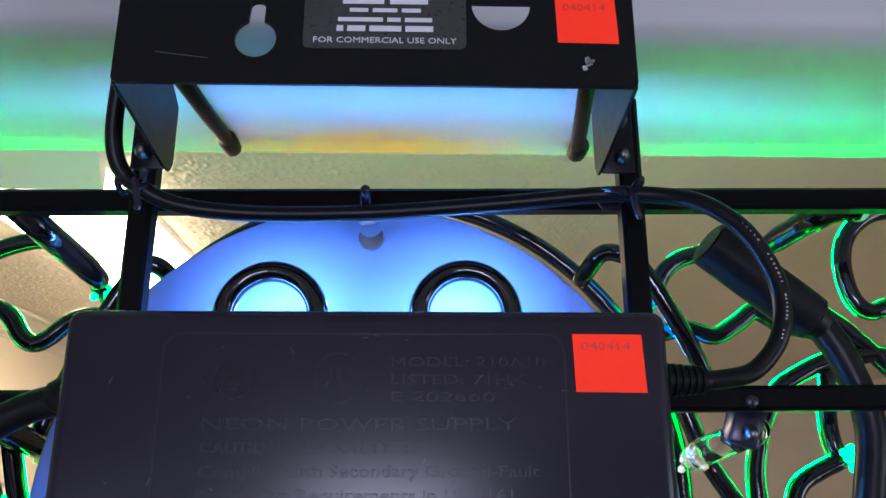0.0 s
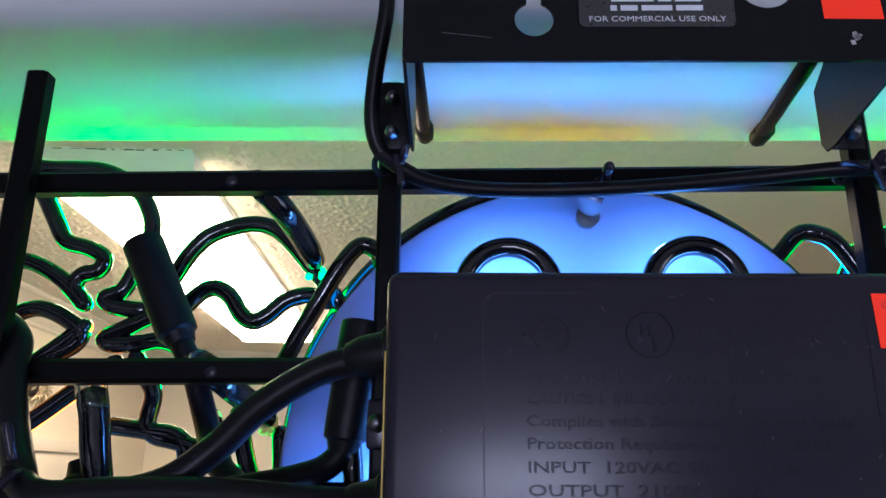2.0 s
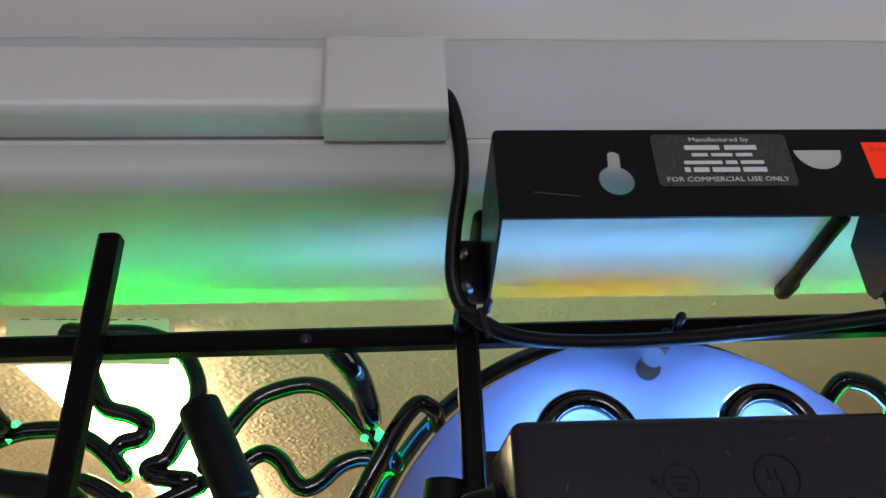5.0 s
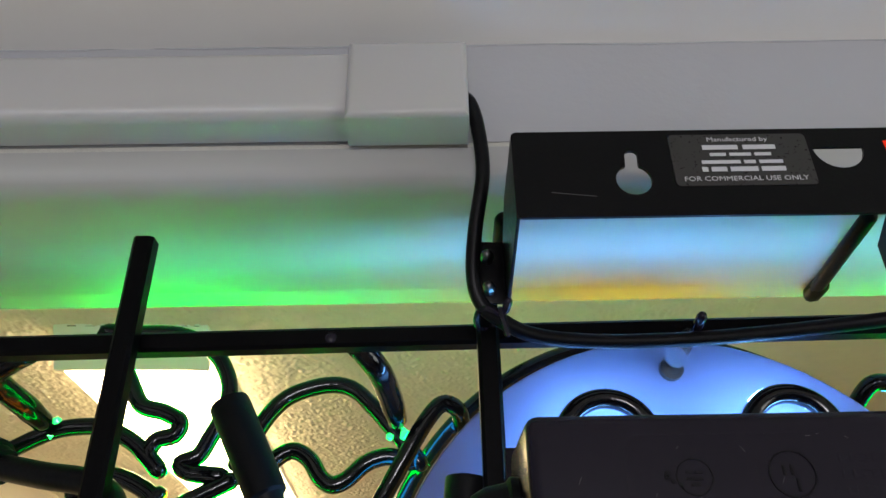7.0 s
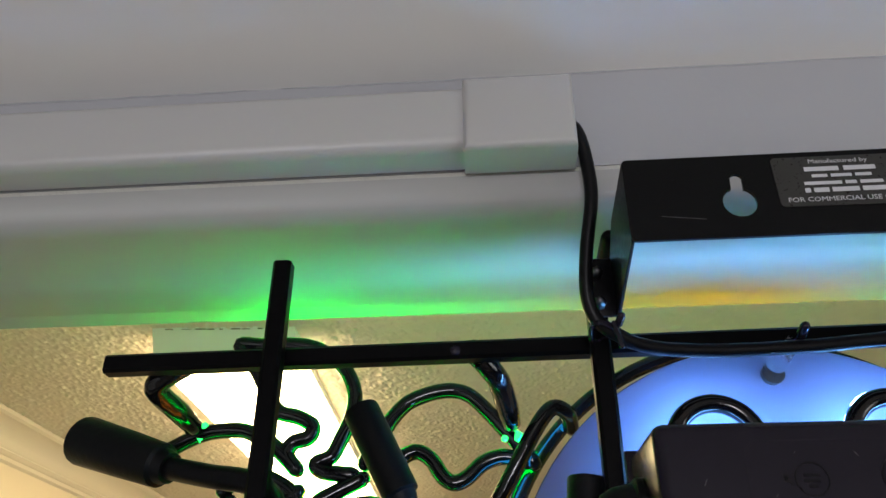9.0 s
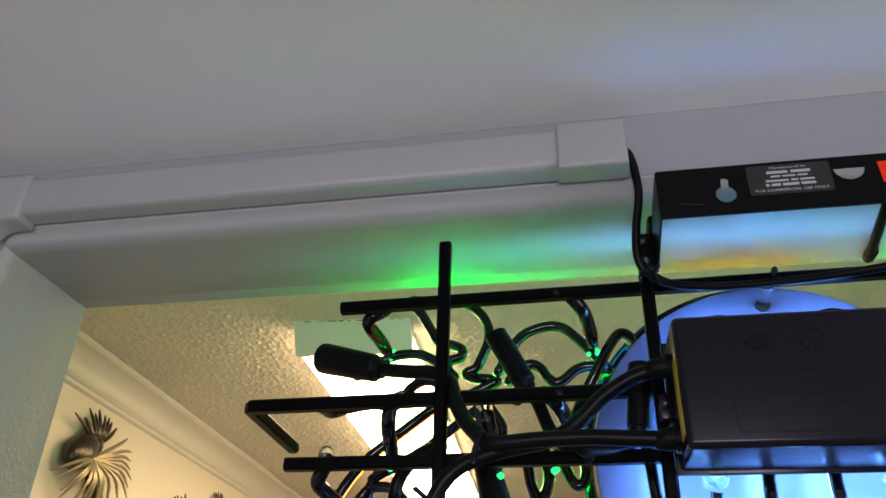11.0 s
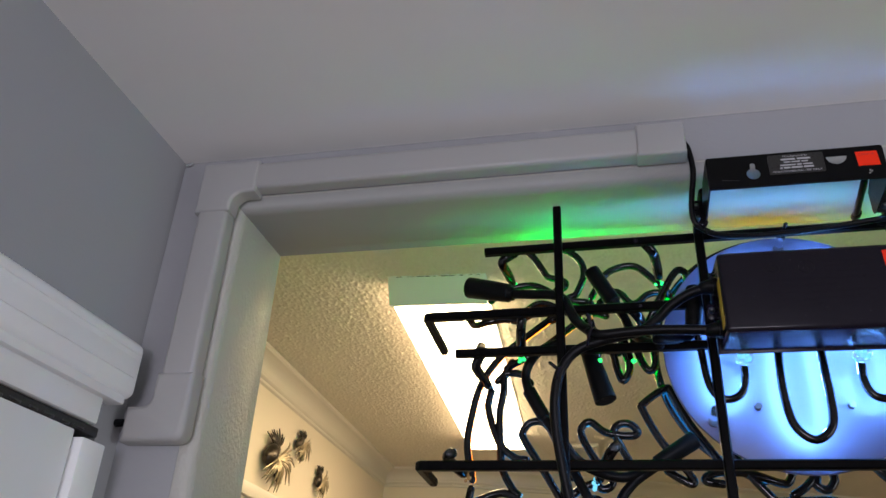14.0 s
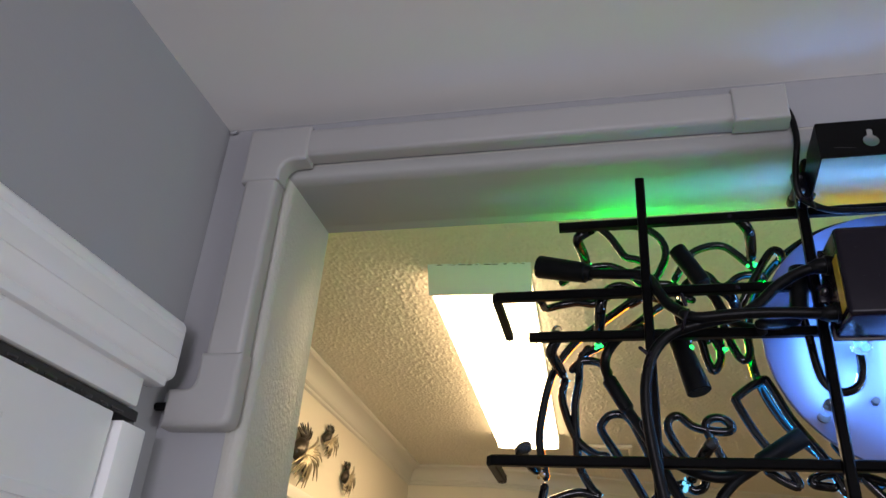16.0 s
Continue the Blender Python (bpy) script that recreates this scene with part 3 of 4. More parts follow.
# ---------------- the neon sign ----------------
sign = thing("neon_sign", (-0.1, 0.29, 1.92), "lit neon sign seen from its black-painted back and frame", "neon sign")
HB = 0.0042
YH, YV = 0.2990, 0.2910


def bar(line, label=""):
    b = bmesh.new()
    square_bar(b, line, HB)
    return part("frame_bar", b, BAR, sign, label)


# upright bars stand south of the level ones; some ends turn north as feet
FOOT_Z = SOFFIT - 0.0058
bar([(-0.1052, YV, 1.80), (-0.1052, YV, 2.200)])
bar([(0.0690, YV, 1.80), (0.0690, YV, 2.202)])
bar([(-0.2440, YV, 1.80), (-0.2440, YV, 2.2055)])
bar([(-0.3215, YH, 2.1615), (0.30, YH, 2.1680)])
bar([(-0.381, 0.388, 2.086), (-0.381, YH + 0.002, 2.0890), (-0.379, YH, 2.0890), (0.34, YH, 2.0950)])
bar([(-0.3490, YH, 2.0485), (0.31, YH, 2.0495)])
bar([(-0.380, 0.360, 1.936), (-0.380, YH + 0.002, 1.9380), (-0.378, YH, 1.9380), (0.34, YH, 1.9380)])
FEET = [((-0.0970, 0.286, FOOT_Z - 0.003), (-0.0958, 0.364, FOOT_Z + 0.0012)), ((0.0558, 0.288, FOOT_Z - 0.003), (0.0668, 0.367, FOOT_Z + 0.0012))]
for p0, p1 in FEET:
    b = bmesh.new()
    sweep(b, [Vector(p0), Vector(p0).lerp(Vector(p1), 0.5), Vector(p1)], 0.0034, 12)
    part("foot_rod", b, BAR, sign, "glossy black spacer rod")
for x, y, z in (FEET[0][1], FEET[1][1], (-0.381, 0.388, 2.086), (-0.380, 0.360, 1.936)):
    b = bmesh.new()
    sweep(b, [Vector((x, y - 0.009, z)), Vector((x, y + 0.001, z))], [0.0045, 0.0045], 10)
    part("foot_tip", b, BOOT, sign, "black rubber foot tip")
for x, z in ((-0.167, 2.090), (0.107, 2.092), (-0.166, 2.1625)):
    b = bmesh.new()
    bmesh.ops.create_uvsphere(b, u_segments=10, v_segments=6, radius=0.0024, matrix=pose(x, YH - HB, z) @ Matrix.Diagonal((1, 0.4, 1, 1)))
    part("rivet", b, CASE, sign, "small dark rivet")


def tube(points, glow, y=0.358, radius=0.0039, depth=None, ends=True, cover=0.31, tilt=0.0):
    """A bent neon tube through points in x and z: glass that glows, painted black on its south side (tilt leaves more of the top bare)."""
    line = glide([(x, y + (depth[i] if depth else 0), z) for i, (x, z) in enumerate(points)], 5)
    b = bmesh.new()
    faces = sweep(b, line, radius, 18, ends)
    for f in b.faces:
        f.material_index = 0
    for f, d in faces:
        f.material_index = 1 if d.y + tilt * d.z > cover else 0
    return part("tube", b, [PAINTED_GLASS, glow], sign)


G, Y_, O, B_, W_ = NEON_GREEN, NEON_YELLOW, NEON_ORANGE, NEON_BLUE, NEON_WHITE
# green script, west of the disc
tube([(-0.280, 2.188), (-0.284, 2.195), (-0.272, 2.194), (-0.248, 2.193), (-0.231, 2.184), (-0.222, 2.170), (-0.2215, 2.156), (-0.2270, 2.142), (-0.2310, 2.1345), (-0.2382, 2.1312), (-0.2340, 2.1272), (-0.2200, 2.1255)], G, tilt=0.4)
tube([(-0.282, 2.191), (-0.274, 2.181), (-0.2665, 2.168), (-0.260, 2.158), (-0.249, 2.1545), (-0.2415, 2.150), (-0.2430, 2.1440), (-0.2505, 2.1418), (-0.2530, 2.1355), (-0.2480, 2.1290)], G, tilt=0.4)
tube([(-0.215, 2.1235), (-0.2280, 2.1172), (-0.2358, 2.1130), (-0.2330, 2.1102), (-0.2220, 2.1106), (-0.210, 2.1118), (-0.200, 2.108)], G, tilt=0.4)
tube([(-0.324, 2.132), (-0.312, 2.140), (-0.297, 2.147), (-0.284, 2.1487), (-0.2735, 2.1475), (-0.2610, 2.1410), (-0.2530, 2.1340), (-0.2475, 2.1285)], G, tilt=0.4)
tube([(-0.214, 2.131), (-0.2069, 2.1435), (-0.2005, 2.1540), (-0.1916, 2.1618), (-0.1760, 2.1663), (-0.1640, 2.1642), (-0.1541, 2.1551), (-0.1471, 2.1470), (-0.1400, 2.1390), (-0.133, 2.1295)], G, tilt=0.4)
tube([(-0.206, 2.1235), (-0.2000, 2.1292), (-0.1940, 2.1345), (-0.1880, 2.1358), (-0.1817, 2.1318), (-0.1766, 2.1242), (-0.1712, 2.1208), (-0.1650, 2.1230), (-0.1577, 2.1293), (-0.1510, 2.1322), (-0.1450, 2.1325), (-0.137, 2.130)], G, tilt=0.4)
tube([(-0.114, 2.146), (-0.116, 2.151), (-0.123, 2.153), (-0.131, 2.144), (-0.141, 2.127), (-0.151, 2.110), (-0.158, 2.097), (-0.163, 2.084)], B_, depth=[0, -0.008, -0.010, -0.010, -0.008, -0.004, 0, 0])
tube([(-0.2210, 2.104), (-0.2160, 2.0965), (-0.2115, 2.0880), (-0.2128, 2.0765), (-0.2090, 2.0712), (-0.2000, 2.0690), (-0.190, 2.0657)], G, tilt=0.4)
tube([(-0.2825, 2.1195), (-0.275, 2.1247), (-0.266, 2.1262), (-0.2550, 2.1218), (-0.2470, 2.1155), (-0.2495, 2.1098), (-0.2580, 2.1050)], G, tilt=0.4)
tube([(-0.342, 2.099), (-0.340, 2.101), (-0.327, 2.1065), (-0.309, 2.109), (-0.293, 2.107), (-0.279, 2.114)], G, depth=[-0.026, -0.006, 0, 0, 0, 0])
tube([(-0.228, 2.075), (-0.212, 2.073), (-0.197, 2.069), (-0.192, 2.048), (-0.187, 2.036), (-0.180, 2.047), (-0.180, 2.063)], G, tilt=0.4)
tube([(-0.174, 2.080), (-0.167, 2.056), (-0.160, 2.046), (-0.154, 2.053), (-0.155, 2.072)], G, tilt=0.4)
# orange outline
tube([(-0.340, 1.938), (-0.346, 1.971), (-0.342, 2.003), (-0.333, 2.036), (-0.314, 2.064), (-0.291, 2.083), (-0.259, 2.107), (-0.246, 2.118)], O, cover=-0.12)
tube([(-0.306, 2.053), (-0.287, 2.063), (-0.266, 2.075), (-0.241, 2.094), (-0.230, 2.102)], O, cover=-0.12)
# blue script
tube([(-0.300, 2.060), (-0.308, 2.045), (-0.309, 2.027), (-0.313, 2.003), (-0.312, 1.968), (-0.310, 1.948), (-0.300, 1.929), (-0.294, 1.922), (-0.311, 1.925), (-0.331, 1.919), (-0.343, 1.914), (-0.341, 1.929)], B_, cover=0.20)
tube([(-0.322, 2.028), (-0.325, 2.012), (-0.320, 1.991), (-0.311, 1.971), (-0.297, 1.959), (-0.286, 1.957)], B_, cover=0.20)
tube([(-0.315, 2.039), (-0.306, 2.047), (-0.291, 2.046), (-0.281, 2.036)], B_, cover=0.20)
tube([(-0.252, 1.916), (-0.259, 1.929), (-0.275, 1.956), (-0.289, 1.979), (-0.288, 1.988), (-0.280, 1.995), (-0.266, 1.993), (-0.255, 1.973), (-0.242, 1.940)], B_, cover=0.20)
tube([(-0.208, 1.943), (-0.222, 1.962), (-0.231, 1.981), (-0.229, 1.991), (-0.221, 1.994), (-0.210, 1.985), (-0.197, 1.981), (-0.181, 1.980), (-0.177, 1.985), (-0.185, 1.992), (-0.195, 1.991), (-0.199, 1.983), (-0.190, 1.962), (-0.181, 1.945)], B_, cover=0.20)
tube([(-0.152, 1.946), (-0.140, 1.938), (-0.130, 1.934), (-0.132, 1.943), (-0.155, 1.974), (-0.170, 2.005), (-0.169, 2.012), (-0.147, 2.027), (-0.141, 2.022), (-0.127, 1.991), (-0.105, 1.956), (-0.094, 1.930)], B_, cover=0.20)
tube([(-0.103, 1.934), (-0.117, 1.936), (-0.117, 1.941), (-0.102, 1.945), (-0.077, 1.943), (-0.054, 1.935), (-0.046, 1.936), (-0.041, 1.946)], B_, cover=0.20)
tube([(-0.096, 1.970), (-0.077, 1.940), (-0.059, 1.918)], B_, cover=0.20)
tube([(-0.044, 1.924), (-0.033, 1.931), (-0.022, 1.941), (-0.023, 1.933), (-0.014, 1.929), (-0.007, 1.938), (-0.009, 1.947)], B_, cover=0.20)
tube([(0.024, 1.956), (0.033, 1.944), (0.044, 1.934), (0.055, 1.938), (0.068, 1.955)], B_, cover=0.20)
tube([(-0.246, 1.921), (-0.232, 1.930), (-0.221, 1.934), (-0.213, 1.929), (-0.205, 1.932), (-0.202, 1.942)], B_, cover=0.20)
tube([(-0.240, 1.915), (-0.222, 1.920), (-0.212, 1.914), (-0.208, 1.900)], B_, cover=0.20)
tube([(-0.076, 1.908), (-0.064, 1.917), (-0.038, 1.919), (-0.009, 1.919), (0.003, 1.910)], B_, cover=0.20)
# yellow ring behind the disc
RX, RZ = -0.0244, 2.0605
ring = [(RX + 0.1285 * math.cos(radians(a)), RZ + 0.1285 * math.sin(radians(a))) for a in range(-60, 253, 6)]
tube(ring[:39], Y_, y=0.366, cover=0.30, tilt=0.25)
tube(ring[38:43], Y_, y=0.366, cover=-0.06)
tube(ring[42:], Y_, y=0.366, cover=0.30)
# green script, east of the disc
tube([(0.092, 2.138), (0.097, 2.1465), (0.1014, 2.1539), (0.1082, 2.1592), (0.1180, 2.1622), (0.132, 2.166), (0.148, 2.160)], G, cover=0.08, tilt=0.35)
tube([(0.096, 2.126), (0.109, 2.128), (0.121, 2.125), (0.132, 2.131), (0.140, 2.136), (0.151, 2.130), (0.168, 2.127)], G, cover=0.08, tilt=0.35)
tube([(0.064, 2.150), (0.071, 2.159), (0.079, 2.159), (0.088, 2.153), (0.101, 2.132), (0.110, 2.117), (0.116, 2.104)], B_, depth=[0, -0.008, -0.01, -0.01, -0.008, -0.004, 0])
tube([(0.101, 2.104), (0.107, 2.088), (0.111, 2.076), (0.116, 2.067), (0.123, 2.056)], G, cover=0.08, tilt=0.35)
tube([(0.222, 2.184), (0.207, 2.183), (0.196, 2.180), (0.186, 2.171), (0.182, 2.158), (0.184, 2.143), (0.191, 2.136), (0.203, 2.139), (0.216, 2.136)], G, cover=0.08, tilt=0.35)
tube([(0.205, 2.114), (0.192, 2.117), (0.1787, 2.1160), (0.1659, 2.1132), (0.1554, 2.1082), (0.146, 2.1021), (0.139, 2.0905), (0.1348, 2.0787), (0.1323, 2.0652), (0.133, 2.045)], G, cover=0.08, tilt=0.35)
tube([(0.1685, 2.108), (0.1657, 2.0905), (0.1665, 2.079), (0.1687, 2.0735), (0.1598, 2.0690), (0.1508, 2.0635), (0.1470, 2.055), (0.147, 2.040)], G, cover=0.08, tilt=0.35)
tube([(0.167, 2.137), (0.180, 2.127), (0.195, 2.112), (0.206, 2.100)], G, cover=0.08, tilt=0.35)
tube([(0.226, 2.150), (0.214, 2.146), (0.205, 2.136), (0.212, 2.122)], G, cover=0.08, tilt=0.35)
# white tubes over the disc
YD = 0.304
tube([(-0.079, 2.062), (-0.0785, 2.100), (-0.0779, 2.112), (-0.0778, 2.118), *arc(-0.0607, 2.1222, 0.0170, 175, 5, 10), (-0.0437, 2.118), (-0.0438, 2.112), (-0.0440, 2.090), (-0.0480, 2.030), (-0.0485, 2.000), (-0.044, 1.973), (-0.029, 1.9605), (-0.014, 1.972), (-0.0105, 1.998), (-0.0110, 2.040), (-0.008, 2.090), (-0.0073, 2.112), (-0.0072, 2.118), *arc(0.0097, 2.1232, 0.0168, 175, 5, 10), (0.0265, 2.118), (0.0265, 2.112), (0.0265, 2.070), (0.027, 2.050)], W_, y=YD, cover=0.12, tilt=0.38)
tube([(-0.118, 2.075), (-0.115, 2.044), (-0.112, 2.014), (-0.106, 2.001), (-0.095, 1.997), (-0.084, 2.003), (-0.0795, 2.017), (-0.079, 2.028)], W_, y=YD - 0.003, cover=0.12, tilt=0.38, radius=0.0036)
tube([(0.0195, 2.028), (0.0185, 2.012), (0.023, 1.999), (0.034, 1.995), (0.045, 2.001), (0.050, 2.016), (0.054, 2.070)], W_, y=YD - 0.003, cover=0.12, tilt=0.38, radius=0.0036)

# disc with posts
disc = plate("disc", [arc(-0.029, 2.0535, 0.1185, 0, 360, 96)[:-1]], 0.3245, 0.3280, OPAL, sign, "round opal acrylic disc", bevel=0.0008)
for x, z in ((-0.0265, 2.1590), (-0.1090, 1.984), (0.0510, 1.984)):
    b = bmesh.new()
    sweep(b, [Vector((x, 0.298, z + 0.003)), Vector((x, 0.3243, z))], 0.0042, 12)
    part("post", b, GLASS, sign, "clear glass post")
    b = bmesh.new()
    sweep(b, [Vector((x, 0.3215, z - 0.001)), Vector((x, 0.3243, z - 0.001))], 0.0050, 14, False)
    part("post_base", b, STEEL, sign)
for x, z in ((-0.0685, 1.9960), (0.0105, 1.9960)):
    b = bmesh.new()
    sweep(b, [Vector((x, 0.3195, z)), Vector((x, 0.3243, z))], 0.0034, 6, False)
    part("disc_screw", b, STEEL, sign, "small steel screw")
for x, z in ((-0.079, 2.033), (0.0195, 2.033)):
    b = bmesh.new()
    bmesh.ops.create_uvsphere(b, u_segments=16, v_segments=10, radius=0.0085, matrix=pose(x, 0.293, z) @ Matrix.Diagonal((1, 1.15, 0.85, 1)))
    holder = part("tube_holder", b, GLASS, sign, "clear glass tube end")
    b = bmesh.new()
    for dx, dz, r in ((-0.0022, 0.001, 0.0026), (0.0018, -0.0012, 0.0030), (0.0010, 0.0024, 0.0018)):
        bmesh.ops.create_icosphere(b, subdivisions=1, radius=r, matrix=pose(x + dx, 0.291, z + dz))
    tagged(part("weld", b, WELD_BLUE, holder, "glowing bare glass weld"), kind="stuff")


def electrode(points, glow, radius=0.0052, bare=True, clear=False):
    """A glass tube end that comes forward from the letters: a glowing weld, a black-coated bend, a bare glass tip."""
    line = glide(points, 5)
    b = bmesh.new()
    n = len(line)
    sweep(b, line[2:n - 3], [radius * (0.9 if k < 2 else 1.0) for k in range(n - 5)], 12)
    e = part("electrode", b, GLASS if clear else PAINTED_GLASS, sign)
    if bare:
        b = bmesh.new()
        sweep(b, line[n - 5:], radius * 1.03, 12)
        part("glass_tip", b, GLASS, e, "bare glass tip")
    b = bmesh.new()
    rnd = random.Random(int(1000 * points[0][0]))
    for k in range(6):
        c = Vector(points[0]) + Vector((rnd.uniform(-1, 1), rnd.uniform(-1.2, 0.1), rnd.uniform(-1, 1))) * 0.0046
        bmesh.ops.create_icosphere(b, subdivisions=1, radius=rnd.uniform(0.0014, 0.0030), matrix=Matrix.Translation(c))
    weld = part("weld", b, WELD_GREEN if glow is NEON_GREEN else WELD_BLUE if glow is NEON_BLUE else WELD_AMBER, e, "glowing bare glass weld")
    tagged(weld, kind="stuff")
    return e


electrode([(-0.142, 0.358, 2.144), (-0.1445, 0.335, 2.150), (-0.148, 0.314, 2.155), (-0.154, 0.306, 2.161), (-0.158, 0.303, 2.165)], G)
electrode([(-0.298, 0.358, 2.147), (-0.301, 0.336, 2.151), (-0.305, 0.314, 2.156), (-0.297, 0.311, 2.162), (-0.291, 0.310, 2.165)], G)
electrode([(-0.322, 0.360, 2.029), (-0.327, 0.335, 2.035), (-0.331, 0.315, 2.040), (-0.326, 0.310, 2.050), (-0.325, 0.308, 2.058)], B_)
electrode([(-0.1785, 0.360, 2.054), (-0.1800, 0.358, 2.060), (-0.1818, 0.356, 2.066), (-0.1832, 0.355, 2.071), (-0.1850, 0.354, 2.078)], G)
electrode([(-0.290, 0.356, 2.062), (-0.288, 0.336, 2.070), (-0.286, 0.318, 2.080), (-0.283, 0.313, 2.092), (-0.276, 0.312, 2.097)], G)
electrode([(-0.345, 0.356, 1.940), (-0.352, 0.340, 1.945), (-0.358, 0.322, 1.950), (-0.356, 0.315, 1.952), (-0.352, 0.312, 1.953)], O)
electrode([(-0.159, 0.362, 2.076), (-0.163, 0.340, 2.082), (-0.168, 0.320, 2.088), (-0.173, 0.314, 2.093), (-0.178, 0.312, 2.096)], Y_)
electrode([(0.172, 0.356, 2.074), (0.178, 0.336, 2.078), (0.184, 0.318, 2.082), (0.190, 0.312, 2.084), (0.196, 0.310, 2.085)], G, clear=True)
electrode([(0.0935, 0.326, 2.0725), (0.098, 0.323, 2.0752), (0.1045, 0.320, 2.0785), (0.1095, 0.316, 2.0805), (0.1145, 0.312, 2.083)], Y_, clear=True)
b = bmesh.new()
block(b, (-0.0056, -0.004, -0.0075), (0.0056, 0.006, 0.0075), 0.0016, m=pose(0.1105, 0.312, 2.0845, 0, 18, 0))
clamp = part("tube_clamp", b, CASE, sign, "black plastic tube clamp")
b = bmesh.new()
sweep(b, [Vector((0.1108, 0.3085, 2.0820)), Vector((0.1106, 0.3062, 2.0818))], 0.0029, 8)
part("bolt", b, STEEL, clamp, "small dark bolt")
electrode([(0.140, 0.352, 2.160), (0.146, 0.335, 2.164), (0.151, 0.318, 2.166), (0.158, 0.312, 2.168), (0.164, 0.309, 2.167)], G)
electrode([(-0.2110, 0.316, 2.046), (-0.2120, 0.3155, 2.054), (-0.2140, 0.315, 2.064), (-0.2160, 0.315, 2.076), (-0.2190, 0.314, 2.090)], G, radius=0.0056)
electrode([(-0.218, 0.356, 1.933), (-0.212, 0.338, 1.942), (-0.206, 0.320, 1.950), (-0.202, 0.314, 1.955), (-0.199, 0.312, 1.958)], B_)


def boot(a, b_, r0, r1, tail, tail_r=0.0047, label="black rubber electrode boot"):
    """A rubber sleeve from a to b with a stepped neck, and the cable that leaves it."""
    a, b_ = Vector(a), Vector(b_)
    b = bmesh.new()
    stops = ((0.04, r0 * 0.55), (0.0, r0 * 0.86), (0.012, r0 * 0.98), (0.04, r0), (0.5, (r0 + r1) / 2), (0.84, r1), (0.9, r1 * 0.98), (0.92, r1 * 0.8), (1.0, r1 * 0.68))
    sweep(b, [a.lerp(b_, s) for s, _ in stops], [r for _, r in stops], 18, False)
    ob = part("boot", b, BOOT, sign, label)
    if tail:
        b = bmesh.new()
        sweep(b, glide([b_, *tail], 6), tail_r, 12)
        part("lead", b, CORD, ob, "black high-voltage lead")
    return ob


boot((-0.2125, 0.330, 2.1490), (-0.1895, 0.325, 2.1050), 0.0084, 0.0082, [(-0.183, 0.324, 2.093), (-0.176, 0.322, 2.075), (-0.167, 0.310, 2.060), (-0.152, 0.296, 2.049)])
boot((-0.3448, 0.334, 2.1385), (-0.2930, 0.318, 2.1205), 0.0116, 0.0100, [(-0.272, 0.3100, 2.1150), (-0.252, 0.3035, 2.1105), (-0.240, 0.2985, 2.102), (-0.235, 0.290, 2.087), (-0.227, 0.282, 2.070), (-0.214, 0.268, 2.053)], 0.0050)
boot((-0.114, 0.300, 2.109), (-0.120, 0.300, 2.063), 0.0085, 0.0078, [(-0.127, 0.298, 2.057), (-0.140, 0.292, 2.053), (-0.155, 0.283, 2.050)])
boot((-0.2050, 0.316, 2.0020), (-0.2205, 0.322, 2.0600), 0.0108, 0.0084, None)
boot((0.1015, 0.306, 2.1520), (0.1440, 0.312, 2.1210), 0.0092, 0.0092, [(0.151, 0.312, 2.108), (0.157, 0.312, 2.085), (0.153, 0.312, 2.061), (0.146, 0.312, 2.030)], 0.0056)
boot((-0.126, 0.330, 1.9690), (-0.166, 0.330, 1.944), 0.0085, 0.0075, [(-0.190, 0.328, 1.934), (-0.215, 0.326, 1.938), (-0.237, 0.322, 1.951), (-0.252, 0.318, 1.975)])
boot((-0.281, 0.338, 2.022), (-0.264, 0.338, 1.991), 0.0068, 0.0066, [(-0.250, 0.336, 1.968), (-0.238, 0.334, 1.940), (-0.226, 0.332, 1.915)])


def lead(points, r, material=CORD, label="black high-voltage lead", name="lead"):
    b = bmesh.new()
    sweep(b, glide(points, 7), r, 12)
    return part(name, b, material, sign, label)


lead([(-0.104, 0.262, 2.091), (-0.122, 0.264, 2.087), (-0.141, 0.266, 2.076), (-0.155, 0.268, 2.063), (-0.172, 0.268, 2.052), (-0.203, 0.270, 2.046), (-0.229, 0.272, 2.037), (-0.244, 0.274, 2.019), (-0.250, 0.276, 1.995), (-0.250, 0.280, 1.966), (-0.245, 0.285, 1.930), (-0.238, 0.290, 1.890)], 0.0047)
lead([(-0.104, 0.258, 2.047), (-0.125, 0.258, 2.048), (-0.151, 0.260, 2.050), (-0.180, 0.262, 2.050), (-0.205, 0.264, 2.049), (-0.216, 0.268, 2.054)], 0.0047)
lead([(-0.164, 0.330, 1.944), (-0.185, 0.330, 1.929), (-0.199, 0.330, 1.909), (-0.202, 0.330, 1.880)], 0.0047)
lead([(-0.250, 0.325, 2.066), (-0.268, 0.333, 2.062), (-0.280, 0.338, 2.050), (-0.284, 0.340, 2.037), (-0.281, 0.338, 2.022)], 0.0047)
tie = lead([(-0.2145, 0.262, 2.060), (-0.217, 0.261, 2.069)], 0.0016, CASE, "black cable tie end", "cable_tie")
for c, r, ax in (((-0.2155, 0.264, 2.047), 0.0085, 0.4), ((-0.246, 0.275, 2.016), 0.0075, 1.2)):
    b = bmesh.new()
    ringline = [Vector(c) + r * Vector((math.cos(a) * 0.35, math.sin(a), math.cos(a))) for a in [2 * math.pi * k / 16 for k in range(17)]]
    sweep(b, ringline, 0.0014, 6, False)
    part("cable_tie", b, CASE, sign, "black cable tie")
lead([(-0.248, 0.268, 2.020), (-0.253, 0.266, 2.024)], 0.0016, CASE, "black cable tie end", "cable_tie")

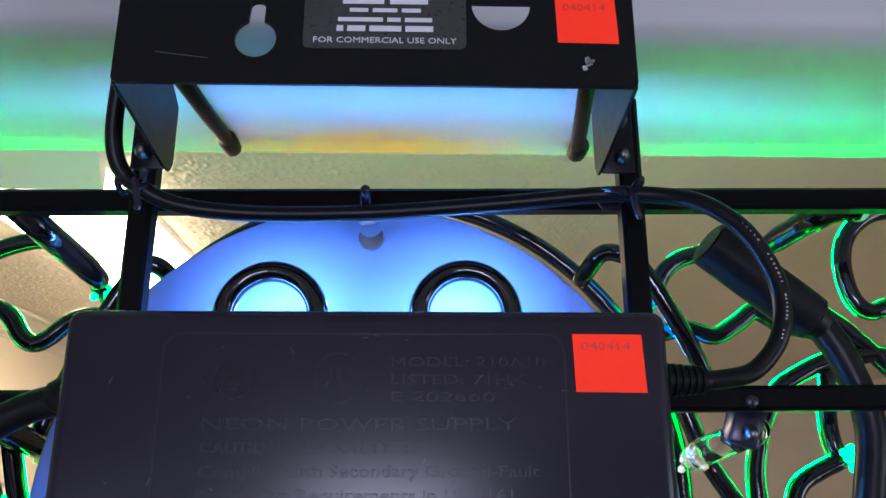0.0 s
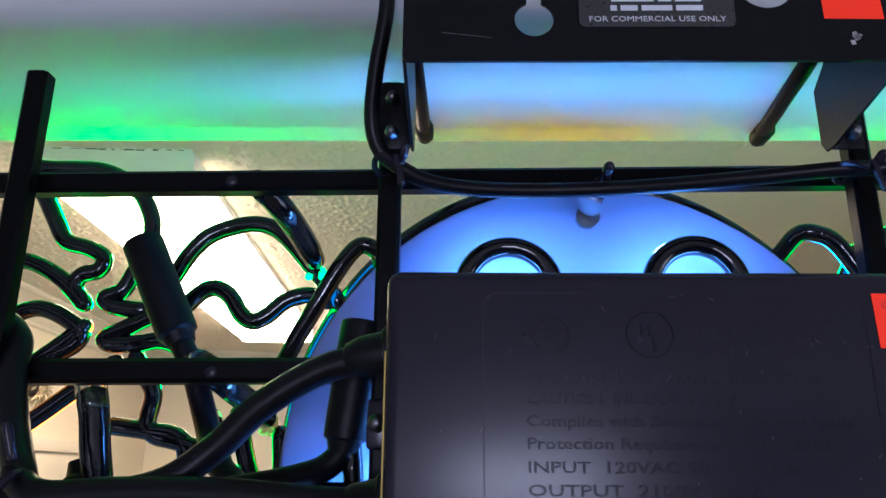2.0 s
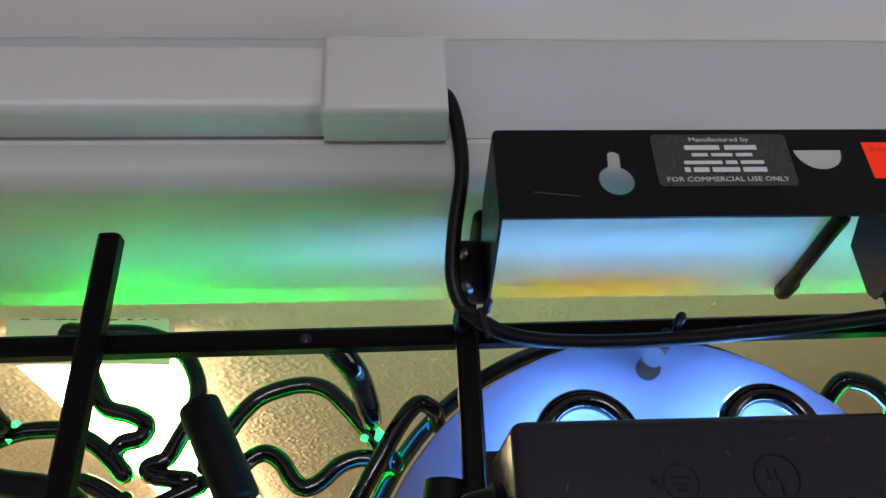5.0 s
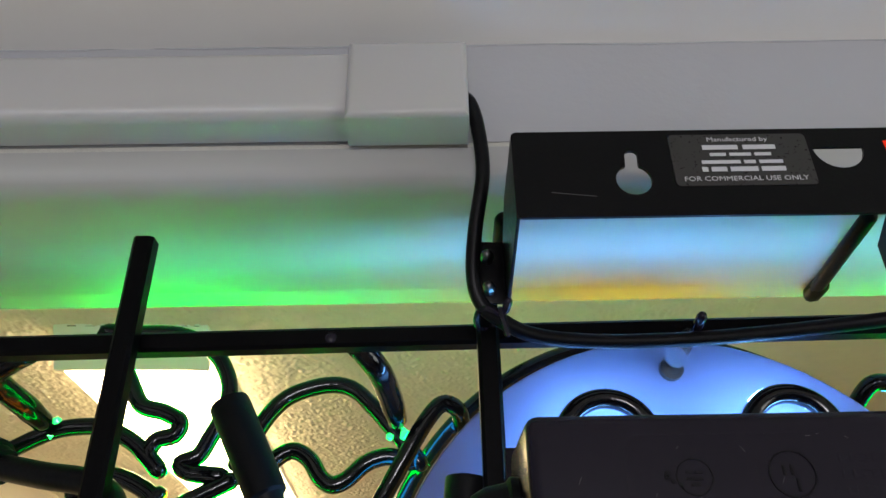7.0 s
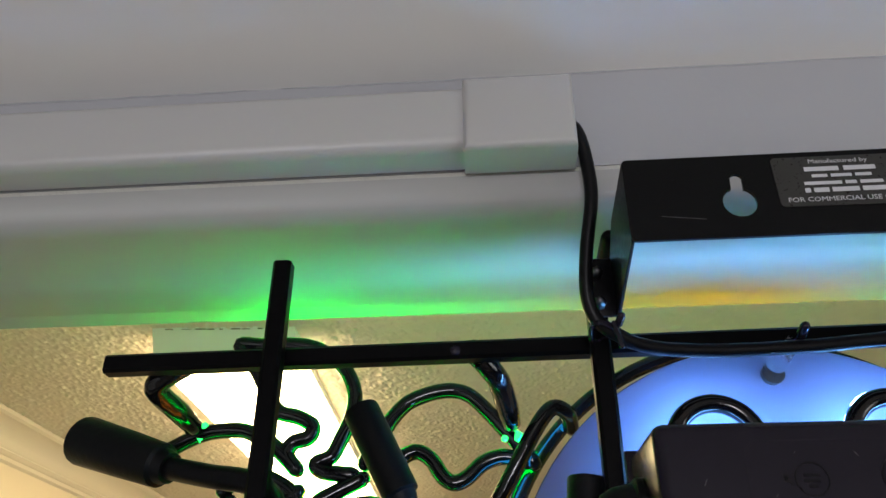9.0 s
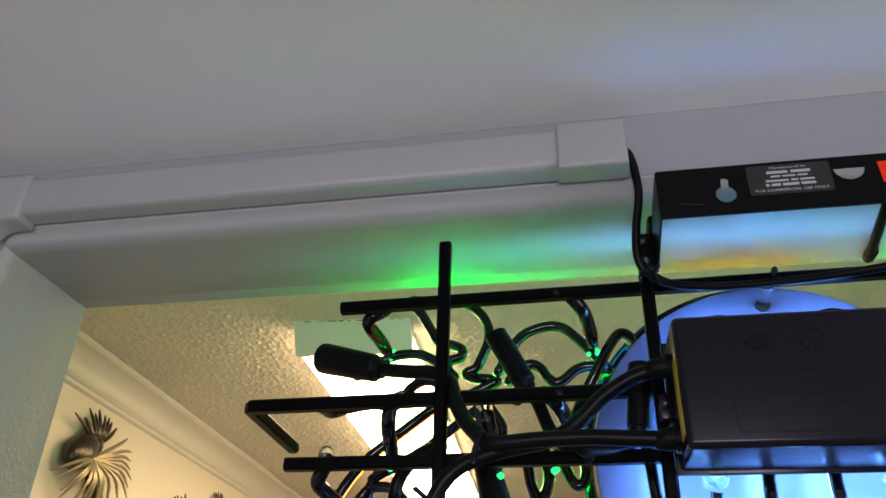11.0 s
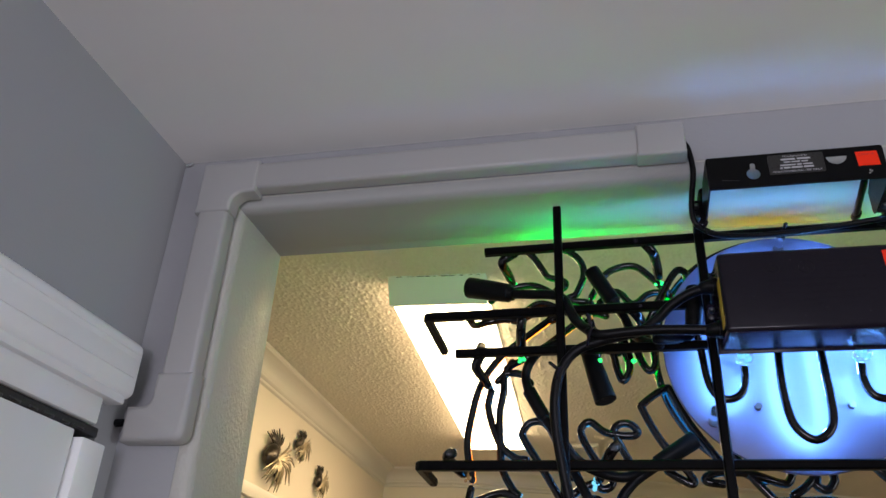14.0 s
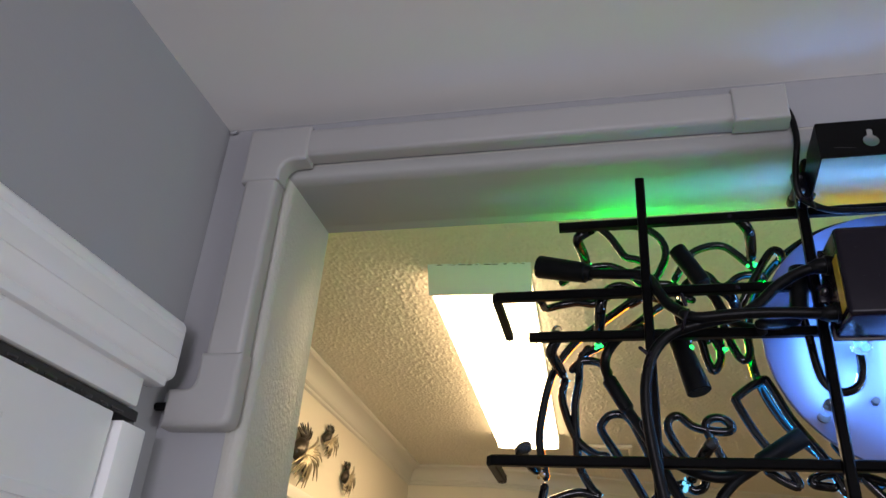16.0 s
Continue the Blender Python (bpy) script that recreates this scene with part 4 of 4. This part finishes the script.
# ---------------- bracket at the top ----------------
PX0, PX1, PZ0, PZ1 = -0.0975, 0.0580, 2.1785, 2.2146
PY = 0.2350
key = [*arc(-0.0562, 2.1934, 0.0062, 112, 428, 20), *arc(-0.0559, 2.2034, 0.0024, 20, 160, 8)]
moon = arc(0.0175, 2.2062, 0.0090, 180, 360, 14)
bracket = plate("bracket", [rounded(PX0, PX1, PZ0, PZ1, 0.0020, 4), key, moon], PY, PY + 0.0012, BLACK_METAL, sign, "black sheet metal mounting bracket")
for x, s in ((PX0, 1), (PX1, -1)):
    b = bmesh.new()
    vs = [(PY + 0.0006, PZ0), (PY + 0.0006, PZ1 - 0.001), (0.272, PZ1 - 0.004), (0.2910, 2.198), (0.2910, 2.1755), (0.2880, 2.1715), (0.282, 2.1715)]
    ends = [[b.verts.new((x + s * d, y, z)) for y, z in vs] for d in (0.0, 0.0012)]
    for k in range(len(vs)):
        j = (k + 1) % len(vs)
        b.faces.new((ends[0][k], ends[0][j], ends[1][j], ends[1][k]))
    b.faces.new(ends[0])
    b.faces.new(ends[1])
    bmesh.ops.bevel(b, geom=list(b.edges), offset=0.0003, segments=1, affect="EDGES")
    part("flange", b, BLACK_METAL, bracket, smooth=False)
    b = bmesh.new()
    block(b, (x - 0.006 - s * 0.006, 0.2850, 2.1715), (x + 0.006 - s * 0.006, 0.2866, 2.199), 0.0006)
    part("tab", b, BLACK_METAL, bracket)
    for z in (2.177, 2.191):
        b = bmesh.new()
        sweep(b, [Vector((x - s * 0.007, 0.2820, z)), Vector((x - s * 0.007, 0.2855, z))], 0.0027, 8)
        part("bolt", b, STEEL, bracket, "small dark bolt")
plate("label", [rounded(-0.0420, 0.0068, 2.1903, 2.2122, 0.0018, 4)], PY - 0.0003, PY, LABEL_BLACK, bracket, "black foil label with silver print")
LX, LY = -0.0176, PY - 0.0003
lettering("label_print", "Manufactured by", LX, 2.2091, LY, 0.0019, INK_WHITE, bracket, 0.0215)


def bars_of_print(x, z, height, widths, gap, y, material, parent, label="silver printed bars"):
    """Plain bars in place of a line of print."""
    total = sum(widths) + gap * (len(widths) - 1)
    x0 = x - total / 2
    for w in widths:
        b = bmesh.new()
        block(b, (x0, y - 0.00012, z), (x0 + w, y + 0.00002, z + height), 0)
        part("print_bar", b, material, parent, "", smooth=False)
        x0 += w + gap


bars_of_print(LX, 2.2055, 0.0019, (0.0125, 0.0115), 0.0018, LY, INK_WHITE, bracket)
bars_of_print(LX, 2.2027, 0.0013, (0.0056, 0.0075, 0.0058), 0.0013, LY, INK_WHITE, bracket)
bars_of_print(LX, 2.1994, 0.0014, (0.0135, 0.0040, 0.0082), 0.0013, LY, INK_WHITE, bracket)
bars_of_print(LX, 2.1961, 0.0019, (0.0020, 0.0054, 0.0096, 0.0084), 0.0012, LY, INK_WHITE, bracket)
lettering("label_print", "FOR COMMERCIAL USE ONLY", LX, 2.1922, LY, 0.0020, INK_WHITE, bracket, 0.0428)


def red_sticker(x0, x1, z0, z1, y, parent):
    s = plate("sticker", [[(x0, z0 + 0.0002), (x1, z0), (x1 - 0.0006, z1), (x0 - 0.0004, z1 + 0.0001)]], y - 0.0002, y, STICKER, parent, "red paper date sticker")
    lettering("stamp", "040414", x0 + 0.45 * (x1 - x0), z1 - 0.0042, y - 0.0002, 0.0023, INK_RED, s, 0.0130)


red_sticker(0.0345, 0.0530, 2.1930, 2.2085, PY, bracket)
b = bmesh.new()
rnd = random.Random(2)
for k in range(9):
    block(b, (0, 0, 0), (rnd.uniform(0.0006, 0.0016), 0.0002, rnd.uniform(0.0005, 0.0014)), 0, m=pose(0.0428 + rnd.uniform(-0.0016, 0.0018), PY - 0.0002, 2.1868 + rnd.uniform(-0.0018, 0.0016), 0, rnd.uniform(0, 90), 0))
tagged(part("scuff", b, SCUFF, bracket, "chipped pale scuff", smooth=False), kind="stuff")
b = bmesh.new()
for k in range(6):
    block(b, (0, 0, 0), (0.0030, 0.00008, 0.00018), 0, m=pose(-0.0852 + 0.0025 * k, PY - 0.0001, 2.1885 - 0.0003 * k, 0, 8, 0))
tagged(part("scratch", b, SCRATCH, bracket, "fine pale scratch", smooth=False), kind="stuff")

# ---------------- power supply ----------------
SX0, SX1, SZ0, SZ1, SY0, SY1 = -0.1000, 0.0600, 2.0350, 2.1110, 0.2330, 0.2790
b = bmesh.new()
block(b, (SX0, SY0, SZ0), (SX1, SY1, SZ1), 0.0038, 4)
for v in b.verts:
    k = (v.co.y - SY0) / (SY1 - SY0)
    mx, mz = (SX0 + SX1) / 2, (SZ0 + SZ1) / 2
    v.co.x = mx + (v.co.x - mx) * (1 + 0.012 * k)
    v.co.z = mz + (v.co.z - mz) * (1 + 0.03 * k)
supply = part("power_supply", b, CASE, sign, "black moulded plastic power supply")
b = bmesh.new()
block(b, (SX0 - 0.0025, SY1 - 0.001, SZ0 - 0.003), (SX1 + 0.0025, SY1 + 0.002, SZ1 + 0.003), 0.0009)
part("back_plate", b, CASE, supply)
plate("raised_panel", [rounded(-0.0735, 0.0320, 2.0420, 2.1045, 0.0050, 5), rounded(-0.0730, 0.0315, 2.0425, 2.1040, 0.0046, 5)], SY0 - 0.00012, SY0 + 0.0003, CASE, supply, "moulded panel line")
TY_ = SY0 - 0.00005
DP = 0.00006


def moulded(text, x, z, h, w):
    lettering("moulded_letters", text, x, z, TY_, h, CASE, supply, w, depth=DP, align="LEFT", edge=0.00005)


moulded("MODEL: 210A10", -0.0142, 2.0958, 0.0026, 0.0405)
moulded("LISTED: 71HK", -0.0142, 2.0912, 0.0026, 0.0355)
moulded("E 202660", -0.0142, 2.0868, 0.0026, 0.0270)
moulded("NEON POWER SUPPLY", -0.0625, 2.0795, 0.0032, 0.0810)
moulded("CAUTION  INDOOR TYPE 7", -0.0620, 2.0738, 0.0030, 0.0565)
moulded("Complies with Secondary Ground-Fault", -0.0620, 2.0680, 0.0030, 0.0860)
moulded("Protection Requirements in UL 2161", -0.0620, 2.0622, 0.0030, 0.0790)
moulded("INPUT  120VAC 50/60Hz 1.5A", -0.0620, 2.0562, 0.0030, 0.0740)
moulded("OUTPUT  2100V 10MA", -0.0620, 2.0504, 0.0030, 0.0620)
plate("round_mark", [arc(-0.0275, 2.0928, 0.0066, 0, 360, 28)[:-1], arc(-0.0275, 2.0928, 0.0061, 0, 360, 28)[:-1]], SY0 - 0.00025, SY0, RAISED, supply)
b = bmesh.new()
for dx, dz, hh in ((-0.0022, 0.0010, 0.0028), (0.0000, 0.0010, 0.0028), (0.0010, -0.0030, 0.0036)):
    block(b, (-0.0275 + dx - 0.0004, SY0 - 0.0002, 2.0928 + dz - hh / 2), (-0.0275 + dx + 0.0004, SY0, 2.0928 + dz + hh / 2))
part("round_mark_bars", b, RAISED, supply, smooth=False)
plate("moulded_mark", [arc(-0.0545, 2.0925, 0.0052, 0, 360, 24)[:-1], arc(-0.0545, 2.0925, 0.0047, 0, 360, 24)[:-1]], SY0 - 0.00018, SY0, RAISED, supply)
b = bmesh.new()
for dx, dz, hw, hh in ((-0.0014, 0.0012, 0.0010, 0.0004), (0.0012, 0.0012, 0.0011, 0.0004), (-0.0002, -0.0006, 0.0024, 0.0004), (0.0, -0.0022, 0.0013, 0.0004), (-0.0076, 0.0004, 0.0008, 0.0012), (-0.0062, -0.0012, 0.0005, 0.0006)):
    block(b, (-0.0545 + dx - hw, SY0 - 0.00018, 2.0925 + dz - hh), (-0.0545 + dx + hw, SY0, 2.0925 + dz + hh))
part("moulded_mark_bars", b, RAISED, supply, smooth=False)
red_sticker(0.0345, 0.0532, 2.0890, 2.1043, SY0, supply)
b = bmesh.new()
outer = [b.verts.new((SX0 - 0.00125 * k - 0.0004, SY0 + 0.046 * k, z)) for k, z in ((0.09, 2.0430), (0.34, 2.0425), (0.34, 2.0880), (0.09, 2.0885))]
inner = [b.verts.new(v.co + Vector((0.0005, 0, 0))) for v in outer]
b.faces.new(outer)
b.faces.new(inner)
for k in range(4):
    b.faces.new((outer[k], outer[(k + 1) % 4], inner[(k + 1) % 4], inner[k]))
part("end_label", b, YELLOW_LABEL, supply, "mustard yellow warning label", smooth=False)
for x, s in ((SX0, -1), (SX1, 1)):
    b = bmesh.new()
    block(b, (x + min(0, s * 0.009), 0.2720, 2.0630), (x + max(0, s * 0.009), 0.2790, 2.0790), 0.0015)
    part("ear", b, CASE, supply, "mounting ear")
    b = bmesh.new()
    sweep(b, [Vector((x + s * 0.0052, 0.2680, 2.0710)), Vector((x + s * 0.0052, 0.2722, 2.0710))], 0.0030, 8)
    part("bolt", b, STEEL, supply, "dark hex bolt")
for z, y in ((2.0915, 0.262), (2.0475, 0.258)):
    b = bmesh.new()
    sweep(b, [Vector((SX0 + 0.001, y, z)), Vector((SX0 - 0.003, y, z)), Vector((SX0 - 0.0035, y, z)), Vector((SX0 - 0.010, y, z - 0.0008))], [0.0085, 0.0085, 0.0070, 0.0064], 14)
    part("grommet", b, BOOT, supply, "black rubber grommet")
b = bmesh.new()
line, rad = [], []
for k in range(9):
    x = SX1 + 0.001 + 0.0021 * k
    line += [Vector((x, 0.262, 2.0955)), Vector((x + 0.0011, 0.262, 2.0955)), Vector((x + 0.0012, 0.262, 2.0955)), Vector((x + 0.0020, 0.262, 2.0955))]
    q = 0.0058 - 0.0002 * k
    rad += [q, q, q * 0.78, q * 0.78]
sweep(b, line, rad, 14)
part("strain_relief", b, BOOT, supply, "ribbed rubber strain relief")
b = bmesh.new()
for k in range(26):
    block(b, (0, 0, 0), (rnd.uniform(0.0004, 0.0022), 0.00006, 0.00012), 0, m=pose(rnd.uniform(-0.09, 0.05), SY0 - 0.00004, rnd.uniform(2.045, 2.108), 0, rnd.uniform(-70, 70), 0))
tagged(part("scratch", b, SCRATCH, supply, "fine dust and scratches", smooth=False), kind="stuff")

# power cord from the raceway down the upright bar, along the top bar and round into the supply
b = bmesh.new()
cord = [(-0.1135, 0.2585, 2.253), (-0.1098, 0.2585, 2.2485), (-0.1070, 0.2605, 2.237), (-0.1058, 0.2640, 2.218), (-0.1095, 0.2690, 2.195), (-0.1108, 0.2730, 2.177), (-0.1078, 0.2760, 2.1665), (-0.1000, 0.2780, 2.1605), (-0.0910, 0.2810, 2.1570),
        (-0.0770, 0.2840, 2.1555), (-0.0550, 0.2860, 2.1552), (-0.0240, 0.2860, 2.1560), (0.0030, 0.2860, 2.1580), (0.0310, 0.2840, 2.1600), (0.0580, 0.2790, 2.1610), (0.0770, 0.2740, 2.1587)]
sweep(b, glide(cord + [(0.0870, 0.2680, 2.1538), (0.0972, 0.2640, 2.1440), (0.1040, 0.2620, 2.1300), (0.1055, 0.2610, 2.1175), (0.1024, 0.2610, 2.1068), (0.0950, 0.2620, 2.0985), (0.0860, 0.2620, 2.0960), (0.0780, 0.2620, 2.0955)], 7), 0.0029, 12)
cord_part = part("power_cord", b, CORD, sign, "black power cord tied along the frame")
# small pale print along the loop of the cord
b = bmesh.new()
run = glide([(0.0870, 0.2680, 2.1538), (0.0972, 0.2640, 2.1440), (0.1040, 0.2620, 2.1300), (0.1055, 0.2610, 2.1175), (0.1024, 0.2610, 2.1068)], 9)
rnd = random.Random(31)
for k in range(len(run) - 1):
    if k % 9 in (4, 5):
        continue
    d = run[k + 1] - run[k]
    turn = math.degrees(math.atan2(d.z, d.x))
    block(b, (0, 0, -0.0003), (d.length * rnd.uniform(0.25, 0.6), 0.0001, 0.0003), 0,
          m=pose(run[k].x, run[k].y - 0.00295, run[k].z, 0, -turn, 0))
tagged(part("print", b, SCUFF, cord_part, "pale printed marks", smooth=False), kind="stuff")
for c, n_ in (((-0.1045, 0.2800, 2.1625), 0), ((0.0610, 0.2800, 2.1605), 1)):
    b = bmesh.new()
    sweep(b, [Vector(c) + Vector((0.0056 * math.cos(a), 0.0078 * math.sin(a), 0.0015 * math.sin(2 * a + n_))) for a in [2 * math.pi * k / 18 for k in range(19)]], 0.0011, 6, False)
    sweep(b, [Vector(c) + Vector((0.0050, -0.007, 0.0005)), Vector(c) + Vector((0.0060, -0.0095, 0.0025))], 0.0017, 8)
    sweep(b, [Vector(c) + Vector((0.003, -0.008, 0.0)), Vector(c) + Vector((0.005, -0.009, -0.010))], 0.0013, 6)
    part("cable_tie", b, CASE, sign, "black cable tie")
b = bmesh.new()
sweep(b, [Vector((-0.0262, 0.2900, 2.1590)), Vector((-0.0258, 0.2790, 2.1618))], 0.0020, 10)
part("post_clip", b, CASE, sign, "small black clip on the bar")
